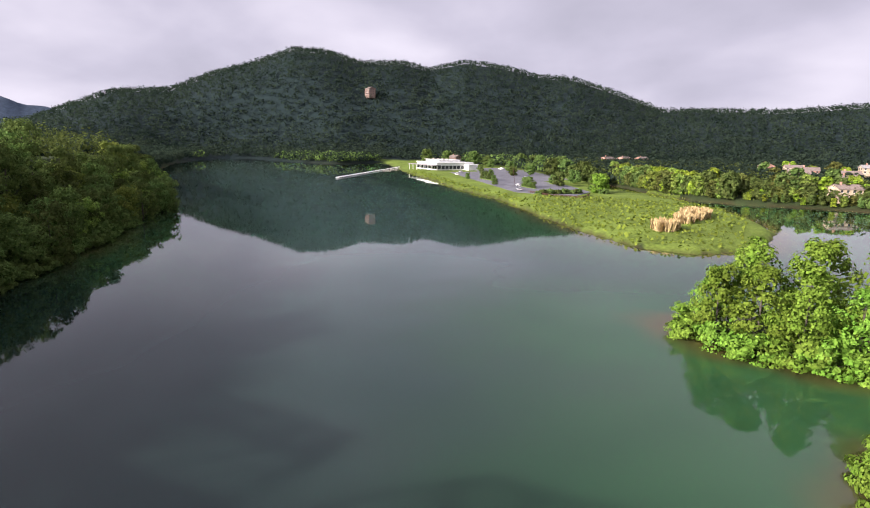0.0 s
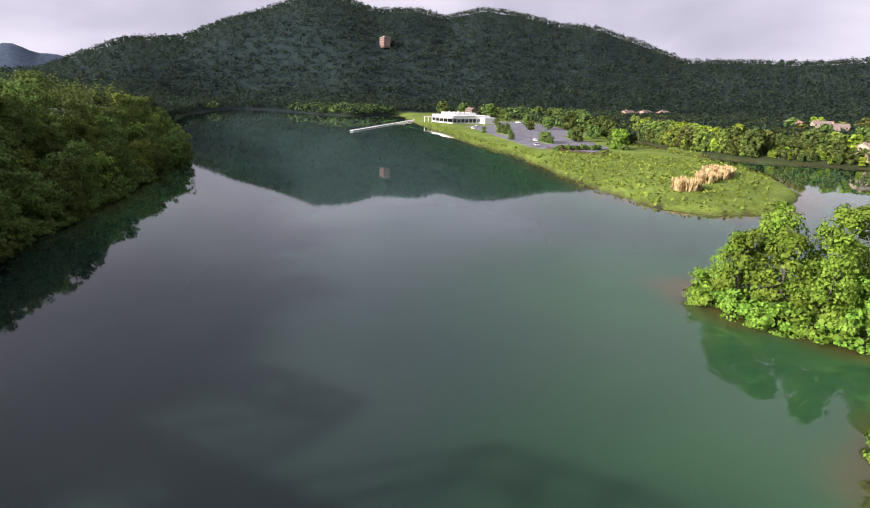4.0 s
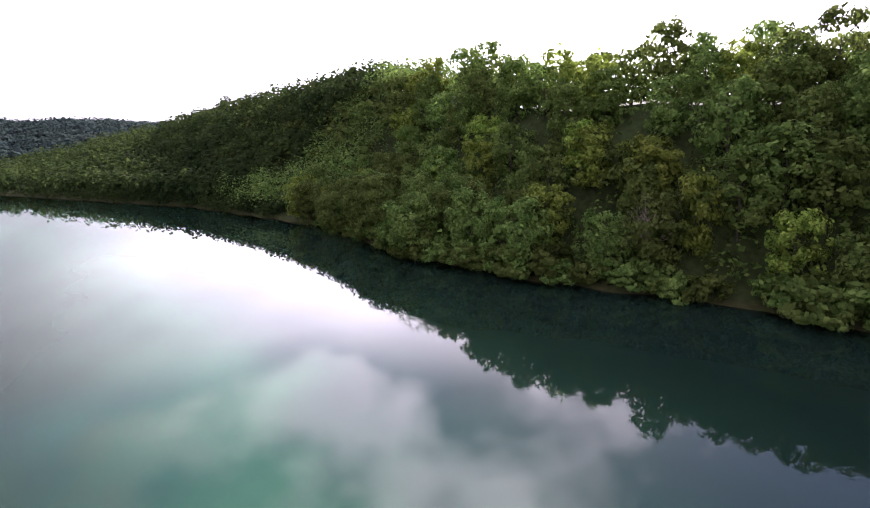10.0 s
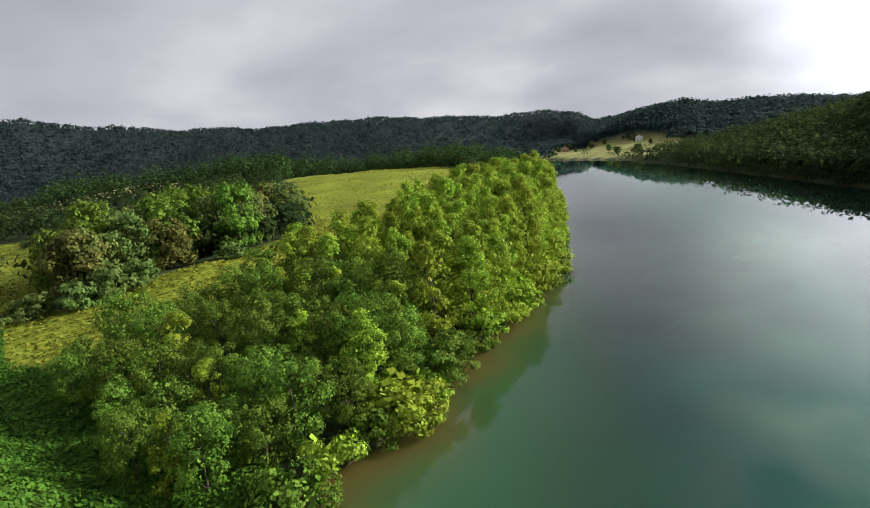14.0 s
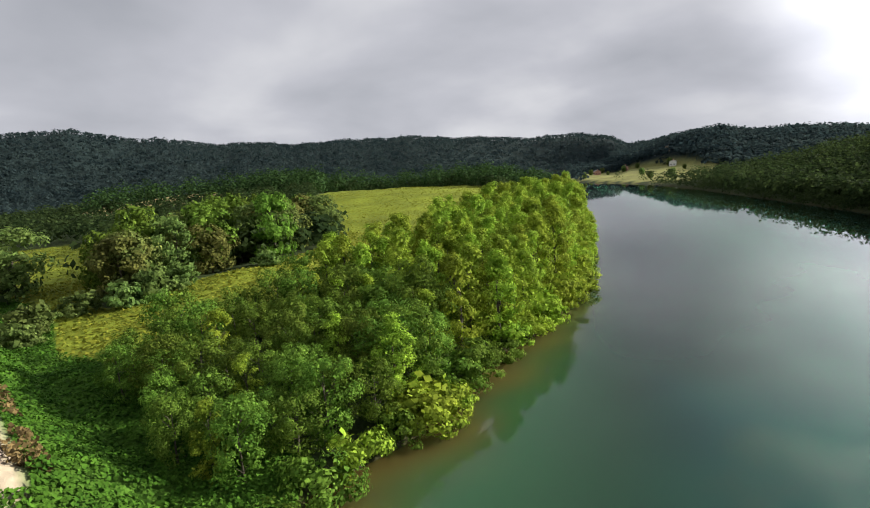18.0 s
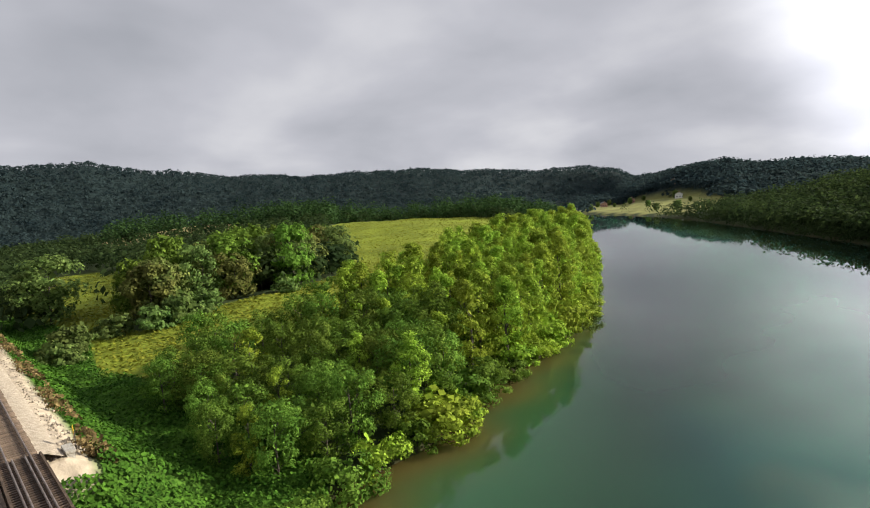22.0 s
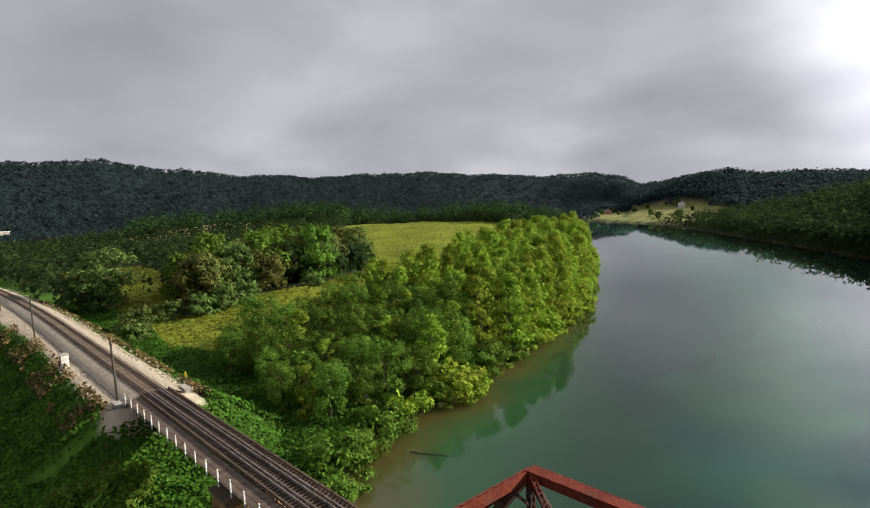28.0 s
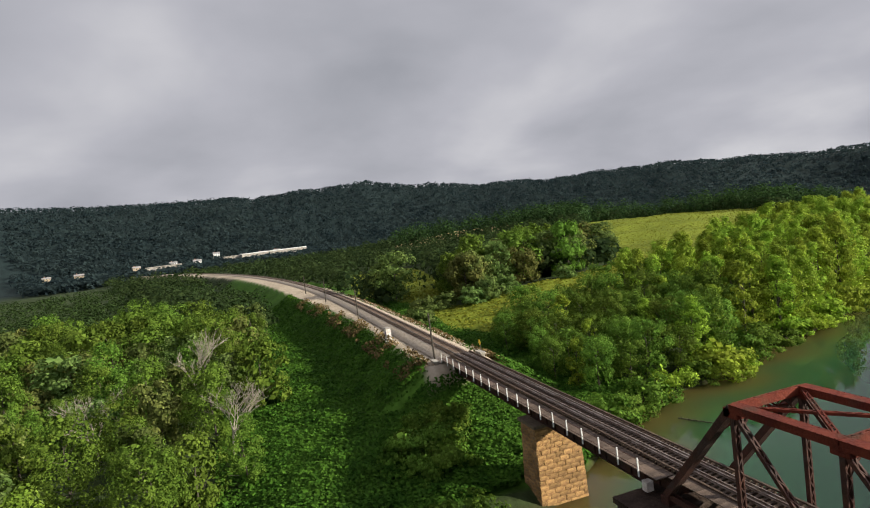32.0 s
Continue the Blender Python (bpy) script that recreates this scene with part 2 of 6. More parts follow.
M["white"] = surface("white_paint", (0.68, 0.67, 0.64), (0.85, 0.84, 0.82), rough=0.6, scale=1.2, bump=0.05)
M["asphalt"] = surface("worn_asphalt", (0.1, 0.1, 0.115), (0.17, 0.17, 0.19), rough=0.9, scale=0.15, fine=20, bump=0.1, coords="World")
M["roof_grey"] = surface("grey_roof", (0.2, 0.19, 0.19), (0.32, 0.3, 0.29), scale=0.8, bump=0.2)
M["roof_brown"] = surface("brown_shingles", (0.13, 0.1, 0.085), (0.24, 0.19, 0.16), scale=1.2, bump=0.3, rand=0.2)
M["tan"] = surface("tan_siding", (0.4, 0.31, 0.21), (0.55, 0.44, 0.31), scale=0.8, bump=0.1, rand=0.25)
M["old_brick"] = surface("weathered_brick", (0.15, 0.1, 0.08), (0.23, 0.16, 0.13), scale=0.8, bump=0.1, rand=0.2)
M["red_brick"] = surface("reddish_wall", (0.3, 0.16, 0.12), (0.42, 0.24, 0.18), scale=0.8, bump=0.1, rand=0.2)
M["pane"] = surface("window_glass", (0.03, 0.035, 0.04), (0.06, 0.065, 0.07), rough=0.12, scale=0.5, bump=0, spec=0.6)
M["weeds"] = leaf("dry_weeds", (0.1, 0.075, 0.032), (0.21, 0.155, 0.065), 0.05, 0.25, 0.5)
M["reed"] = surface("dry_reeds", (0.3, 0.21, 0.09), (0.48, 0.36, 0.18), scale=1, bump=0, island=0.25)
M["yellow"] = surface("yellow_sign_paint", (0.75, 0.5, 0.03), (0.85, 0.6, 0.06), scale=3, bump=0)
M["black"] = surface("black_rubber", (0.012, 0.012, 0.012), (0.03, 0.03, 0.03), scale=3, bump=0)
M["streaked"] = surface("rust_streaked_pier", (0.022, 0.014, 0.011), (0.06, 0.04, 0.03), rough=0.9, scale=0.9, bump=0.4, c3=(0.1, 0.075, 0.06), spec=0.15)
M["greyed"] = surface("sun_greyed_paint", (0.13, 0.065, 0.05), (0.22, 0.15, 0.12), rough=0.8, scale=1.3, bump=0.3, c3=(0.2, 0.17, 0.08))
M["purple"] = surface("purple_spray", (0.2, 0.13, 0.3), (0.32, 0.22, 0.42), scale=4, bump=0)
M["grass"] = surface("mown_grass", (0.1, 0.17, 0.025), (0.16, 0.23, 0.04), scale=0.3, fine=20, bump=0.2, coords="World")
M["meadow"] = leaf("meadow_grass", (0.108, 0.155, 0.02), (0.19, 0.23, 0.035), 0.1)
M["carpaint"] = surface("silver_car_paint", (0.3, 0.3, 0.32), (0.42, 0.42, 0.44), rough=0.3, scale=0.5, bump=0, spec=0.6)
M["red_lamp"] = surface("red_lamp", (0.3, 0.02, 0.02), (0.4, 0.03, 0.03), rough=0.3, bump=0)
M["twig"] = surface("nest_sticks", (0.13, 0.1, 0.06), (0.3, 0.24, 0.15), scale=3, bump=0, island=0.3)


def ground_material():
    m = bpy.data.materials.new("ground_cover")
    m.use_nodes = True
    nt = m.node_tree
    N, L = nt.nodes.new, nt.links.new
    b = nt.nodes["Principled BSDF"]
    pos = N("ShaderNodeNewGeometry").outputs["Position"]
    at = N("ShaderNodeAttribute")
    at.attribute_name = "cover"
    n1, n2 = N("ShaderNodeTexNoise"), N("ShaderNodeTexNoise")
    n1.inputs["Scale"].default_value, n1.inputs["Detail"].default_value = 0.05, 6
    n2.inputs["Scale"].default_value, n2.inputs["Detail"].default_value = 0.9, 5
    L(pos, n1.inputs["Vector"])
    L(pos, n2.inputs["Vector"])
    add = N("ShaderNodeMath")
    L(n1.outputs["Fac"], add.inputs[0])
    L(n2.outputs["Fac"], add.inputs[1])
    mr = N("ShaderNodeMapRange")
    mr.inputs["From Min"].default_value, mr.inputs["From Max"].default_value = 0.7, 1.3
    mr.inputs["To Min"].default_value, mr.inputs["To Max"].default_value = 0.6, 1.4
    L(add.outputs[0], mr.inputs["Value"])
    sc = N("ShaderNodeVectorMath")
    sc.operation = "SCALE"
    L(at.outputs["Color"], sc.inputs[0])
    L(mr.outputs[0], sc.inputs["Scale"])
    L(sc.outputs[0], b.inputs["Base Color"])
    b.inputs["Roughness"].default_value, b.inputs["Specular IOR Level"].default_value = 0.95, 0.1
    bp = N("ShaderNodeBump")
    bp.inputs["Strength"].default_value, bp.inputs["Distance"].default_value = 0.6, 0.4
    L(n2.outputs["Fac"], bp.inputs["Height"])
    L(bp.outputs[0], b.inputs["Normal"])
    return m


def water_material():
    m = bpy.data.materials.new("river_water")
    m.use_nodes = True
    nt = m.node_tree
    N, L = nt.nodes.new, nt.links.new
    b = nt.nodes["Principled BSDF"]
    at = N("ShaderNodeAttribute")
    at.attribute_name = "cover"
    L(at.outputs["Color"], b.inputs["Base Color"])
    b.inputs["Roughness"].default_value = 0.02
    b.inputs["IOR"].default_value = 1.33
    # silt-laden water scatters light far sideways
    b.subsurface_method = "BURLEY"
    b.inputs["Subsurface Weight"].default_value = 1.0
    b.inputs["Subsurface Scale"].default_value = 1.0
    b.inputs["Subsurface Radius"].default_value = (5.0, 7.0, 6.0)
    pos = N("ShaderNodeNewGeometry").outputs["Position"]
    n1, n2 = N("ShaderNodeTexNoise"), N("ShaderNodeTexNoise")
    n1.inputs["Scale"].default_value, n1.inputs["Detail"].default_value = 1.4, 2
    n2.inputs["Scale"].default_value, n2.inputs["Detail"].default_value = 0.03, 3
    L(pos, n1.inputs["Vector"])
    L(pos, n2.inputs["Vector"])
    mr = N("ShaderNodeMapRange")
    mr.inputs["From Min"].default_value, mr.inputs["From Max"].default_value = 0.42, 0.65
    mr.inputs["To Min"].default_value, mr.inputs["To Max"].default_value = 0.015, 0.045
    L(n2.outputs["Fac"], mr.inputs["Value"])
    bp = N("ShaderNodeBump")
    bp.inputs["Distance"].default_value = 0.05
    L(mr.outputs[0], bp.inputs["Strength"])
    L(n1.outputs["Fac"], bp.inputs["Height"])
    L(bp.outputs[0], b.inputs["Normal"])
    return m


M["ground"], M["water"] = ground_material(), water_material()


# ---------------------------------------------------------------- mesh helpers
def link_mesh(name, verts, faces, material, parent=None, label="", smooth=False):
    me = bpy.data.meshes.new(name)
    verts = np.asarray(verts, float).reshape(-1, 3)
    faces = np.asarray(faces, int)
    n, k = faces.shape
    me.vertices.add(len(verts))
    me.vertices.foreach_set("co", verts.ravel())
    me.loops.add(n * k)
    me.loops.foreach_set("vertex_index", faces.ravel())
    me.polygons.add(n)
    me.polygons.foreach_set("loop_start", np.arange(0, n * k, k))
    me.polygons.foreach_set("loop_total", np.full(n, k))
    if smooth:
        me.polygons.foreach_set("use_smooth", np.ones(n, bool))
    me.update(calc_edges=True)
    me.materials.append(material)
    ob = new(name, me)
    ob.parent = parent
    if label:
        ob["label"] = label
    return ob


def part(name, bm, material, parent=None, label=""):
    me = bpy.data.meshes.new(name)
    bm.to_mesh(me)
    bm.free()
    me.materials.append(material)
    ob = new(name, me)
    ob.parent = parent
    if label:
        ob["label"] = label
    return ob


def share(name, me, m, parent=None):
    ob = new(name, me)
    ob.parent = parent
    ob.matrix_basis = m
    return ob


def empty(name, at=(0, 0, 0), rz=0.0):
    ob = new(name)
    ob.matrix_basis = pose(*at, 0, 0, rz)
    return ob


BOX = [(-1, -1, -1), (1, -1, -1), (1, 1, -1), (-1, 1, -1), (-1, -1, 1), (1, -1, 1), (1, 1, 1), (-1, 1, 1)]
BOXF = [(0, 3, 2, 1), (4, 5, 6, 7), (0, 1, 5, 4), (1, 2, 6, 5), (2, 3, 7, 6), (3, 0, 4, 7)]


def box(bm, c, s, rz=0.0):
    """An upright box with centre c and full sizes s."""
    ca, sa = math.cos(radians(rz)), math.sin(radians(rz))
    vs = []
    for x, y, z in BOX:
        dx, dy = x * s[0] / 2, y * s[1] / 2
        vs.append(bm.verts.new((c[0] + ca * dx - sa * dy, c[1] + sa * dx + ca * dy, c[2] + z * s[2] / 2)))
    for f in BOXF:
        bm.faces.new([vs[i] for i in f])


def bar(bm, p, q, w, h, up=(0, 0, 1)):
    """A straight bar from p to q; w across, h along up."""
    p, q, up = Vector(p), Vector(q), Vector(up)
    d = (q - p).normalized()
    side = d.cross(up)
    if side.length < 1e-4:
        side = d.cross(Vector((1, 0, 0)))
    side.normalize()
    u = side.cross(d).normalized()
    vs = []
    for e in (p, q):
        for a, b in ((-1, -1), (1, -1), (1, 1), (-1, 1)):
            vs.append(bm.verts.new(e + side * (a * w / 2) + u * (b * h / 2)))
    for f in ((0, 1, 2, 3), (7, 6, 5, 4), (0, 4, 5, 1), (1, 5, 6, 2), (2, 6, 7, 3), (3, 7, 4, 0)):
        bm.faces.new([vs[i] for i in f])


def laced(bm, p, q, w, h, up=(0, 0, 1), step=0.6, flange=0.1, thick=0.05):
    """A built-up member: two channel flanges joined by zigzag lacing on both faces."""
    p, q, up = Vector(p), Vector(q), Vector(up)
    d = q - p
    n = max(2, int(d.length / step))
    side = d.normalized().cross(up)
    if side.length < 1e-4:
        side = d.normalized().cross(Vector((1, 0, 0)))
    side.normalize()
    u = side.cross(d.normalized()).normalized()
    for s in (-1, 1):
        o = side * (s * (w - thick) / 2)
        bar(bm, p + o, q + o, flange, h, u)
    for f in (-1, 1):
        o = u * (f * h / 2)
        for i in range(n):
            a, b = p + d * (i / n), p + d * ((i + 1) / n)
            s = 1 if i % 2 else -1
            bar(bm, a + side * (s * w / 2) + o, b - side * (s * w / 2) + o, 0.07, 0.02, u)


def tube(bm, p, q, r0, r1, n=6):
    p, q = Vector(p), Vector(q)
    d = (q - p).normalized()
    a = d.orthogonal().normalized()
    b = d.cross(a)
    rings = [[bm.verts.new(c + (a * math.cos(2 * math.pi * i / n) + b * math.sin(2 * math.pi * i / n)) * r) for i in range(n)] for c, r in ((p, r0), (q, r1))]
    for i in range(n):
        bm.faces.new((rings[0][i], rings[0][(i + 1) % n], rings[1][(i + 1) % n], rings[1][i]))
    bm.faces.new(rings[1])
    bm.faces.new(rings[0][::-1])


# ---------------------------------------------------------------- plan of the river
SHORE_N = [(-1200, -790), (-920, -607), (-700, -455), (-610, -398), (-570, -335), (-510, -245), (-445, -185), (-389, -139), (-246, -26), (-166, 17.8), (-128, 26), (-106, 35), (-87, 45), (-68, 60), (-58, 66), (-47.2, 69.1), (-33.7, 70.1), (-20, 76), (-3.4, 81), (12.6, 85), (30.6, 97.8), (52, 122), (76, 143), (95, 155), (120, 180), (150, 211), (189, 249), (212, 283), (227.4, 290.7), (247.8, 337.8), (346.2, 463.5), (439.8, 563.3), (474.1, 593.6)]
SHORE_E = [(643.4, 715.9), (671.7, 667.5), (621.9, 538.6), (616.6, 455.8), (741.2, 468.7)]
SHORE_PEN = [(658.2, 404.9), (607.1, 365.1), (535.3, 311.7), (459.2, 245.3), (352.5, 159.2), (297.5, 104.9), (236.9, 63), (204.1, 37.4), (182.9, 15.4), (180.8, -1.1), (199.3, -20.3), (247.1, -25.7), (283.6, -19.4), (320.7, -5.5), (403, 41.2), (425.6, 71)]
SHORE_LAG = [(489.2, 82.1), (381.5, 21.5), (368.2, -13.3), (371.9, -56.7), (366.5, -102), (381.9, -246), (448.7, -287.3), (300, -200), (190, -120), (144, -70), (120, -25), (104, -3), (100, -2.5), (95, -10), (92.5, -20), (92, -28), (88, -41), (80, -47), (68, -40), (61, -28), (57, -25), (48, -30), (38, -30), (30, -26)]
SHORE_S = [(10, -26), (0, -28), (-10, -35), (-18, -42), (-24, -45), (-31, -46), (-42, -48.5), (-49, -52), (-58, -54.5), (-67, -56.5), (-80, -60), (-90, -64), (-105, -71), (-121, -80), (-144, -92), (-211, -132), (-337, -225), (-480, -345), (-620, -480), (-800, -600), (-1200, -850)]
RIVER = np.array(SHORE_N + SHORE_E + SHORE_PEN + SHORE_LAG + SHORE_S, float)
EYE = np.array([-4.0, -5.0])


def inside(px, py, poly):
    res = np.zeros(px.shape, bool)
    for (x0, y0), (x1, y1) in zip(poly, np.roll(poly, -1, 0)):
        if y0 == y1:
            continue
        res ^= ((y0 > py) != (y1 > py)) & (px < (x1 - x0) * (py - y0) / (y1 - y0) + x0)
    return res


def dist_line(px, py, pts, closed=True):
    pts = np.asarray(pts, float)
    best = np.full(px.shape, 1e9)
    for (x0, y0), (x1, y1) in zip(pts, np.roll(pts, -1, 0)) if closed else zip(pts[:-1], pts[1:]):
        dx, dy = x1 - x0, y1 - y0
        t = np.clip(((px - x0) * dx + (py - y0) * dy) / (dx * dx + dy * dy), 0, 1)
        best = np.minimum(best, (px - x0 - t * dx) ** 2 + (py - y0 - t * dy) ** 2)
    return np.sqrt(best)


def shore_dist(px, py):
    """Metres to the waterline: positive on land, negative in the water."""
    wob = 1.6 * np.sin(px * 0.31 + 1.7 * np.sin(py * 0.13)) + 1.1 * np.sin(py * 0.47 + px * 0.21)
    d = dist_line(px, py, RIVER)
    return np.where(inside(px, py, RIVER), -d, d) + wob * np.clip(d / 6, 0.35, 1)


def smooth(a, b, v):
    t = np.clip((v - a) / (b - a), 0, 1)
    return t * t * (3 - 2 * t)


# skylines, as bearings left of +y, rise in degrees over the eye, and distance
NEAR_HILL = [(-46.3, -0.9, 360), (-38.4, 0.4, 302), (-32.1, 1.1, 282), (-24.1, 1.7, 202), (-18.9, 1.6, 167), (-13.9, 2.6, 141), (-7, 4.3, 118), (-2, 2.2, 119), (0, 1.5, 119), (2.9, 3.4, 107), (8.4, 5.2, 105), (14.4, 6.5, 103), (18, 5.5, 104), (24.3, 5.4, 108), (31, 5.6, 112), (38.8, 6.2, 110), (42, 6.0, 109), (49.8, 6.6, 115), (57.5, 5.4, 130), (63, 5.5, 149), (69.5, 6.2, 179), (73.7, 6.2, 209), (78.5, 5.5, 259), (84.3, 4.1, 329), (91.4, 2.8, 419), (96.6, 1.0, 479), (103, 0.3, 560), (110.5, -0.3, 600)]
FAR_HILL = [(-180, 4.8, 1680), (-178.4, 5.04, 1675), (-166.4, 5.23, 1682), (-156, 5.47, 1738), (-145, 4.6, 1700), (-130, 3.2, 1700), (-110, 3.6, 1600), (-103.8, 4.0, 1500), (-93, 3.6, 1500), (-88.6, 3.8, 1500), (-83.9, 3.8, 1500), (-79.9, 5.3, 1490), (-76, 6.4, 1480), (-72.7, 6.5, 1470), (-69.3, 7.2, 1460), (-65.5, 7.6, 1450), (-61.8, 6.9, 1440), (-59.6, 7.5, 1430), (-55.4, 7.55, 1430), (-52.3, 8.6, 1430), (-49.2, 8.75, 1430), (-45.7, 7.4, 1430), (-41.7, 6.1, 1430), (-38.3, 4.5, 1430), (-33.8, 4.0, 1450), (-27.4, 1.3, 1500), (-14, 0.2, 1600), (21.7, 0.5, 1600), (90, 0.6, 1500), (94.9, 0.56, 1300), (102.4, 1.3, 1075), (107.8, 1.4, 1060), (109.5, 1.9, 980), (113.5, 2.15, 974), (117.5, 1.75, 974), (119.6, 2.0, 1870), (123.2, 2.26, 1960), (126.9, 2.4, 1880), (133.5, 2.9, 1880), (142.8, 3.56, 1870), (151.1, 3.4, 1790), (156.3, 3.54, 1775), (168.2, 4.9, 1778), (179.7, 4.8, 1680)]


def table(rows, az):
    rows = sorted(rows)
    a = [r[0] for r in rows]
    return np.interp(az, a, [r[1] for r in rows]), np.interp(az, a, [r[2] for r in rows])


TRACK_Z = 9.9
ISLE = np.array([(-705, -452), (-610, -385), (-570, -325), (-515, -240), (-490, -208), (-545, -196), (-600, -198), (-690, -262), (-760, -345), (-800, -440), (-790, -515)], float)


def track_x(y):
    y = np.asarray(y, float)
    return np.where(y < -110, (np.minimum(y, -110) + 110) ** 2 / 2600.0, 0.0)


def height(px, py):
    px, py = np.asarray(px, float), np.asarray(py, float)
    d = shore_dist(px, py)
    r = np.hypot(px - EYE[0], py - EYE[1])
    az = np.degrees(np.arctan2(-(px - EYE[0]), py - EYE[1]))
    bank = np.where(d < 0, np.maximum(-4.0, d * 0.35), np.minimum(1.4, d * 0.6) + 2.2 * smooth(3, 30, d))
    rough = 0.6 * np.sin(px * 0.11 + 1.3) * np.sin(py * 0.09) + 0.25 * np.sin(px * 0.37) * np.sin(py * 0.41)
    h = bank + rough * smooth(2, 12, d)
    # far hills
    e, R = table(FAR_HILL, az)
    e = e + (0.1 * np.sin(az * 0.37 + 1) + 0.08 * np.sin(az * 0.83) + 0.05 * np.sin(az * 1.9 + 2)) * (az > 120)
    top = 31 + R * np.tan(np.radians(e - 0.2)) - 11
    far = top * smooth(0.58, 1.0, r / R) * smooth(0, 250, d)
    far = far * (1 + 0.04 * np.sin(np.radians(az) * 9 + r * 0.004) * smooth(0.6, 0.8, r / R) * (r < R))
    blue = smooth(3000, 3500, r) * (31 + 3500 * np.tan(np.radians(2.25 + 0.4 * np.sin(az * 0.75 + 2.0) + 0.15 * np.sin(az * 1.9)))) * smooth(-8, -14, az) * smooth(-37, -31, az)
    h = h + np.maximum(far, blue)
    # wooded hill beyond the bridge
    e, R = table(NEAR_HILL, az)
    top = 31 + R * np.tan(np.radians(e)) - 14.5
    north = ((az < 118) & (az > -46) & (r < 900)).astype(float) * smooth(118, 96, az) * (d > 0) * smooth(600, 560, -px) * (py > px * 1.02 - 30)
    t = d / (d + np.maximum(R - r, 0.01))
    hill = np.minimum(np.maximum(top, 2), 1.5 + 0.85 * np.maximum(d, 0)) * (1 - (1 - np.clip(t, 0, 1)) ** 1.7) * smooth(900, 350, r - R + 350)
    h = np.where((north > 0) & (d > 0), np.maximum(h, hill * north), h)
    # pasture dome behind the tree row
    dome = 12.0 * np.exp(-(((px + 250) / 140) ** 2 + ((py + 318) / 120) ** 2)) + 4.0 * np.exp(-(((px + 70) / 60) ** 2 + ((py + 130) / 45) ** 2))
    dome = dome + 15 * np.exp(-(((px + 165) / 95) ** 2 + ((py + 460) / 75) ** 2))
    h = h + dome * smooth(10, 60, d) * (py < -40)
    h = np.where(inside(px, py, ISLE), np.minimum(h, 1.0 + 0.085 * np.maximum(d, 0)), h)
    # parkland peninsula lies low and flat
    pen = inside(px, py, np.array([(752.8, 482.1), (666.6, 413.6), (614.1, 372.8), (540.6, 318.2), (462.8, 250.6), (354.5, 163.4), (237.9, 66.6), (184.1, 17.9), (179, -2.3), (203.9, -27), (254.5, -33.1), (295, -25), (334.7, -10.5), (420.1, 36.7), (443.2, 70), (542.2, 140.7), (690.1, 245.3), (795.4, 390.1)], float))
    h = np.where(pen & (d > 0), np.minimum(h, np.minimum(2.4, d * 0.5)), h)
    # railway: embankment to the south, cutting through the hill to the north
    off = px - track_x(py)
    shelf = 1.6 + 6.0 * smooth(-95, -180, py)
    side = np.maximum(np.abs(off - np.where(off > 0, np.minimum(shelf, np.maximum(off, 0)), 0.0)) - 3.4, 0)
    emb = TRACK_Z - 0.45 - side / 1.55 - 0.08 * np.sin(py * 0.5) * (side > 0)
    end = smooth(-50.0, -52.5, py)
    h = np.where(py < -40, np.maximum(h, emb * end + (1 - end) * -9), h)
    cone = 9.0 - np.hypot(np.maximum(np.abs(px) - 3.5, 0), np.maximum(py + 53, 0)) / 1.35
    h = np.where((py > -54) & (py < -20), np.maximum(h, np.where(d > 0.5, cone, -9)), h)
    cut = TRACK_Z - 0.5 + np.maximum(np.abs(px) - 4.2, 0) * 1.5
    cut = cut + np.maximum(py - 172, 0) * 0.7
    h = np.where((py > 84) & (np.abs(px) < 60) & (d > 0), np.minimum(h, cut), h)
    h = np.where((py > 89.5) & (py < 172) & (np.abs(px) < 5.0), TRACK_Z - 0.5, h)
    return h


def sheet(n, a, b, cx, cy):
    u = np.linspace(-1, 1, n)
    s = a * np.sinh(b * u)
    gx, gy = np.meshgrid(cx + s, cy + s, indexing="ij")
    i, j = np.meshgrid(np.arange(n - 1), np.arange(n - 1), indexing="ij")
    k = (i * n + j).ravel()
    return gx.ravel(), gy.ravel(), np.stack([k, k + n, k + n + 1, k + 1], 1)


FIELD = np.array([(-15, -100), (-20, -131), (-18, -150), (-14, -205), (-28, -310), (-64, -300), (-52, -200), (-30, -146), (-26, -129), (-32, -125), (-47, -128), (-61, -129.5), (-84, -142), (-100, -155), (-122, -187), (-175, -290), (-250, -390), (-320, -400), (-330, -300), (-258, -215), (-200, -160), (-171, -141), (-130, -121), (-93, -103), (-60, -93), (-34, -85), (-20, -88)], float)


def paint(ob, colour):
    at = ob.data.attributes.new("cover", "FLOAT_COLOR", "POINT")
    at.data.foreach_set("color", np.c_[colour, np.ones(len(colour))].ravel())


def blend(c, new_c, w):
    return c * (1 - w[:, None]) + np.array(new_c) * w[:, None]


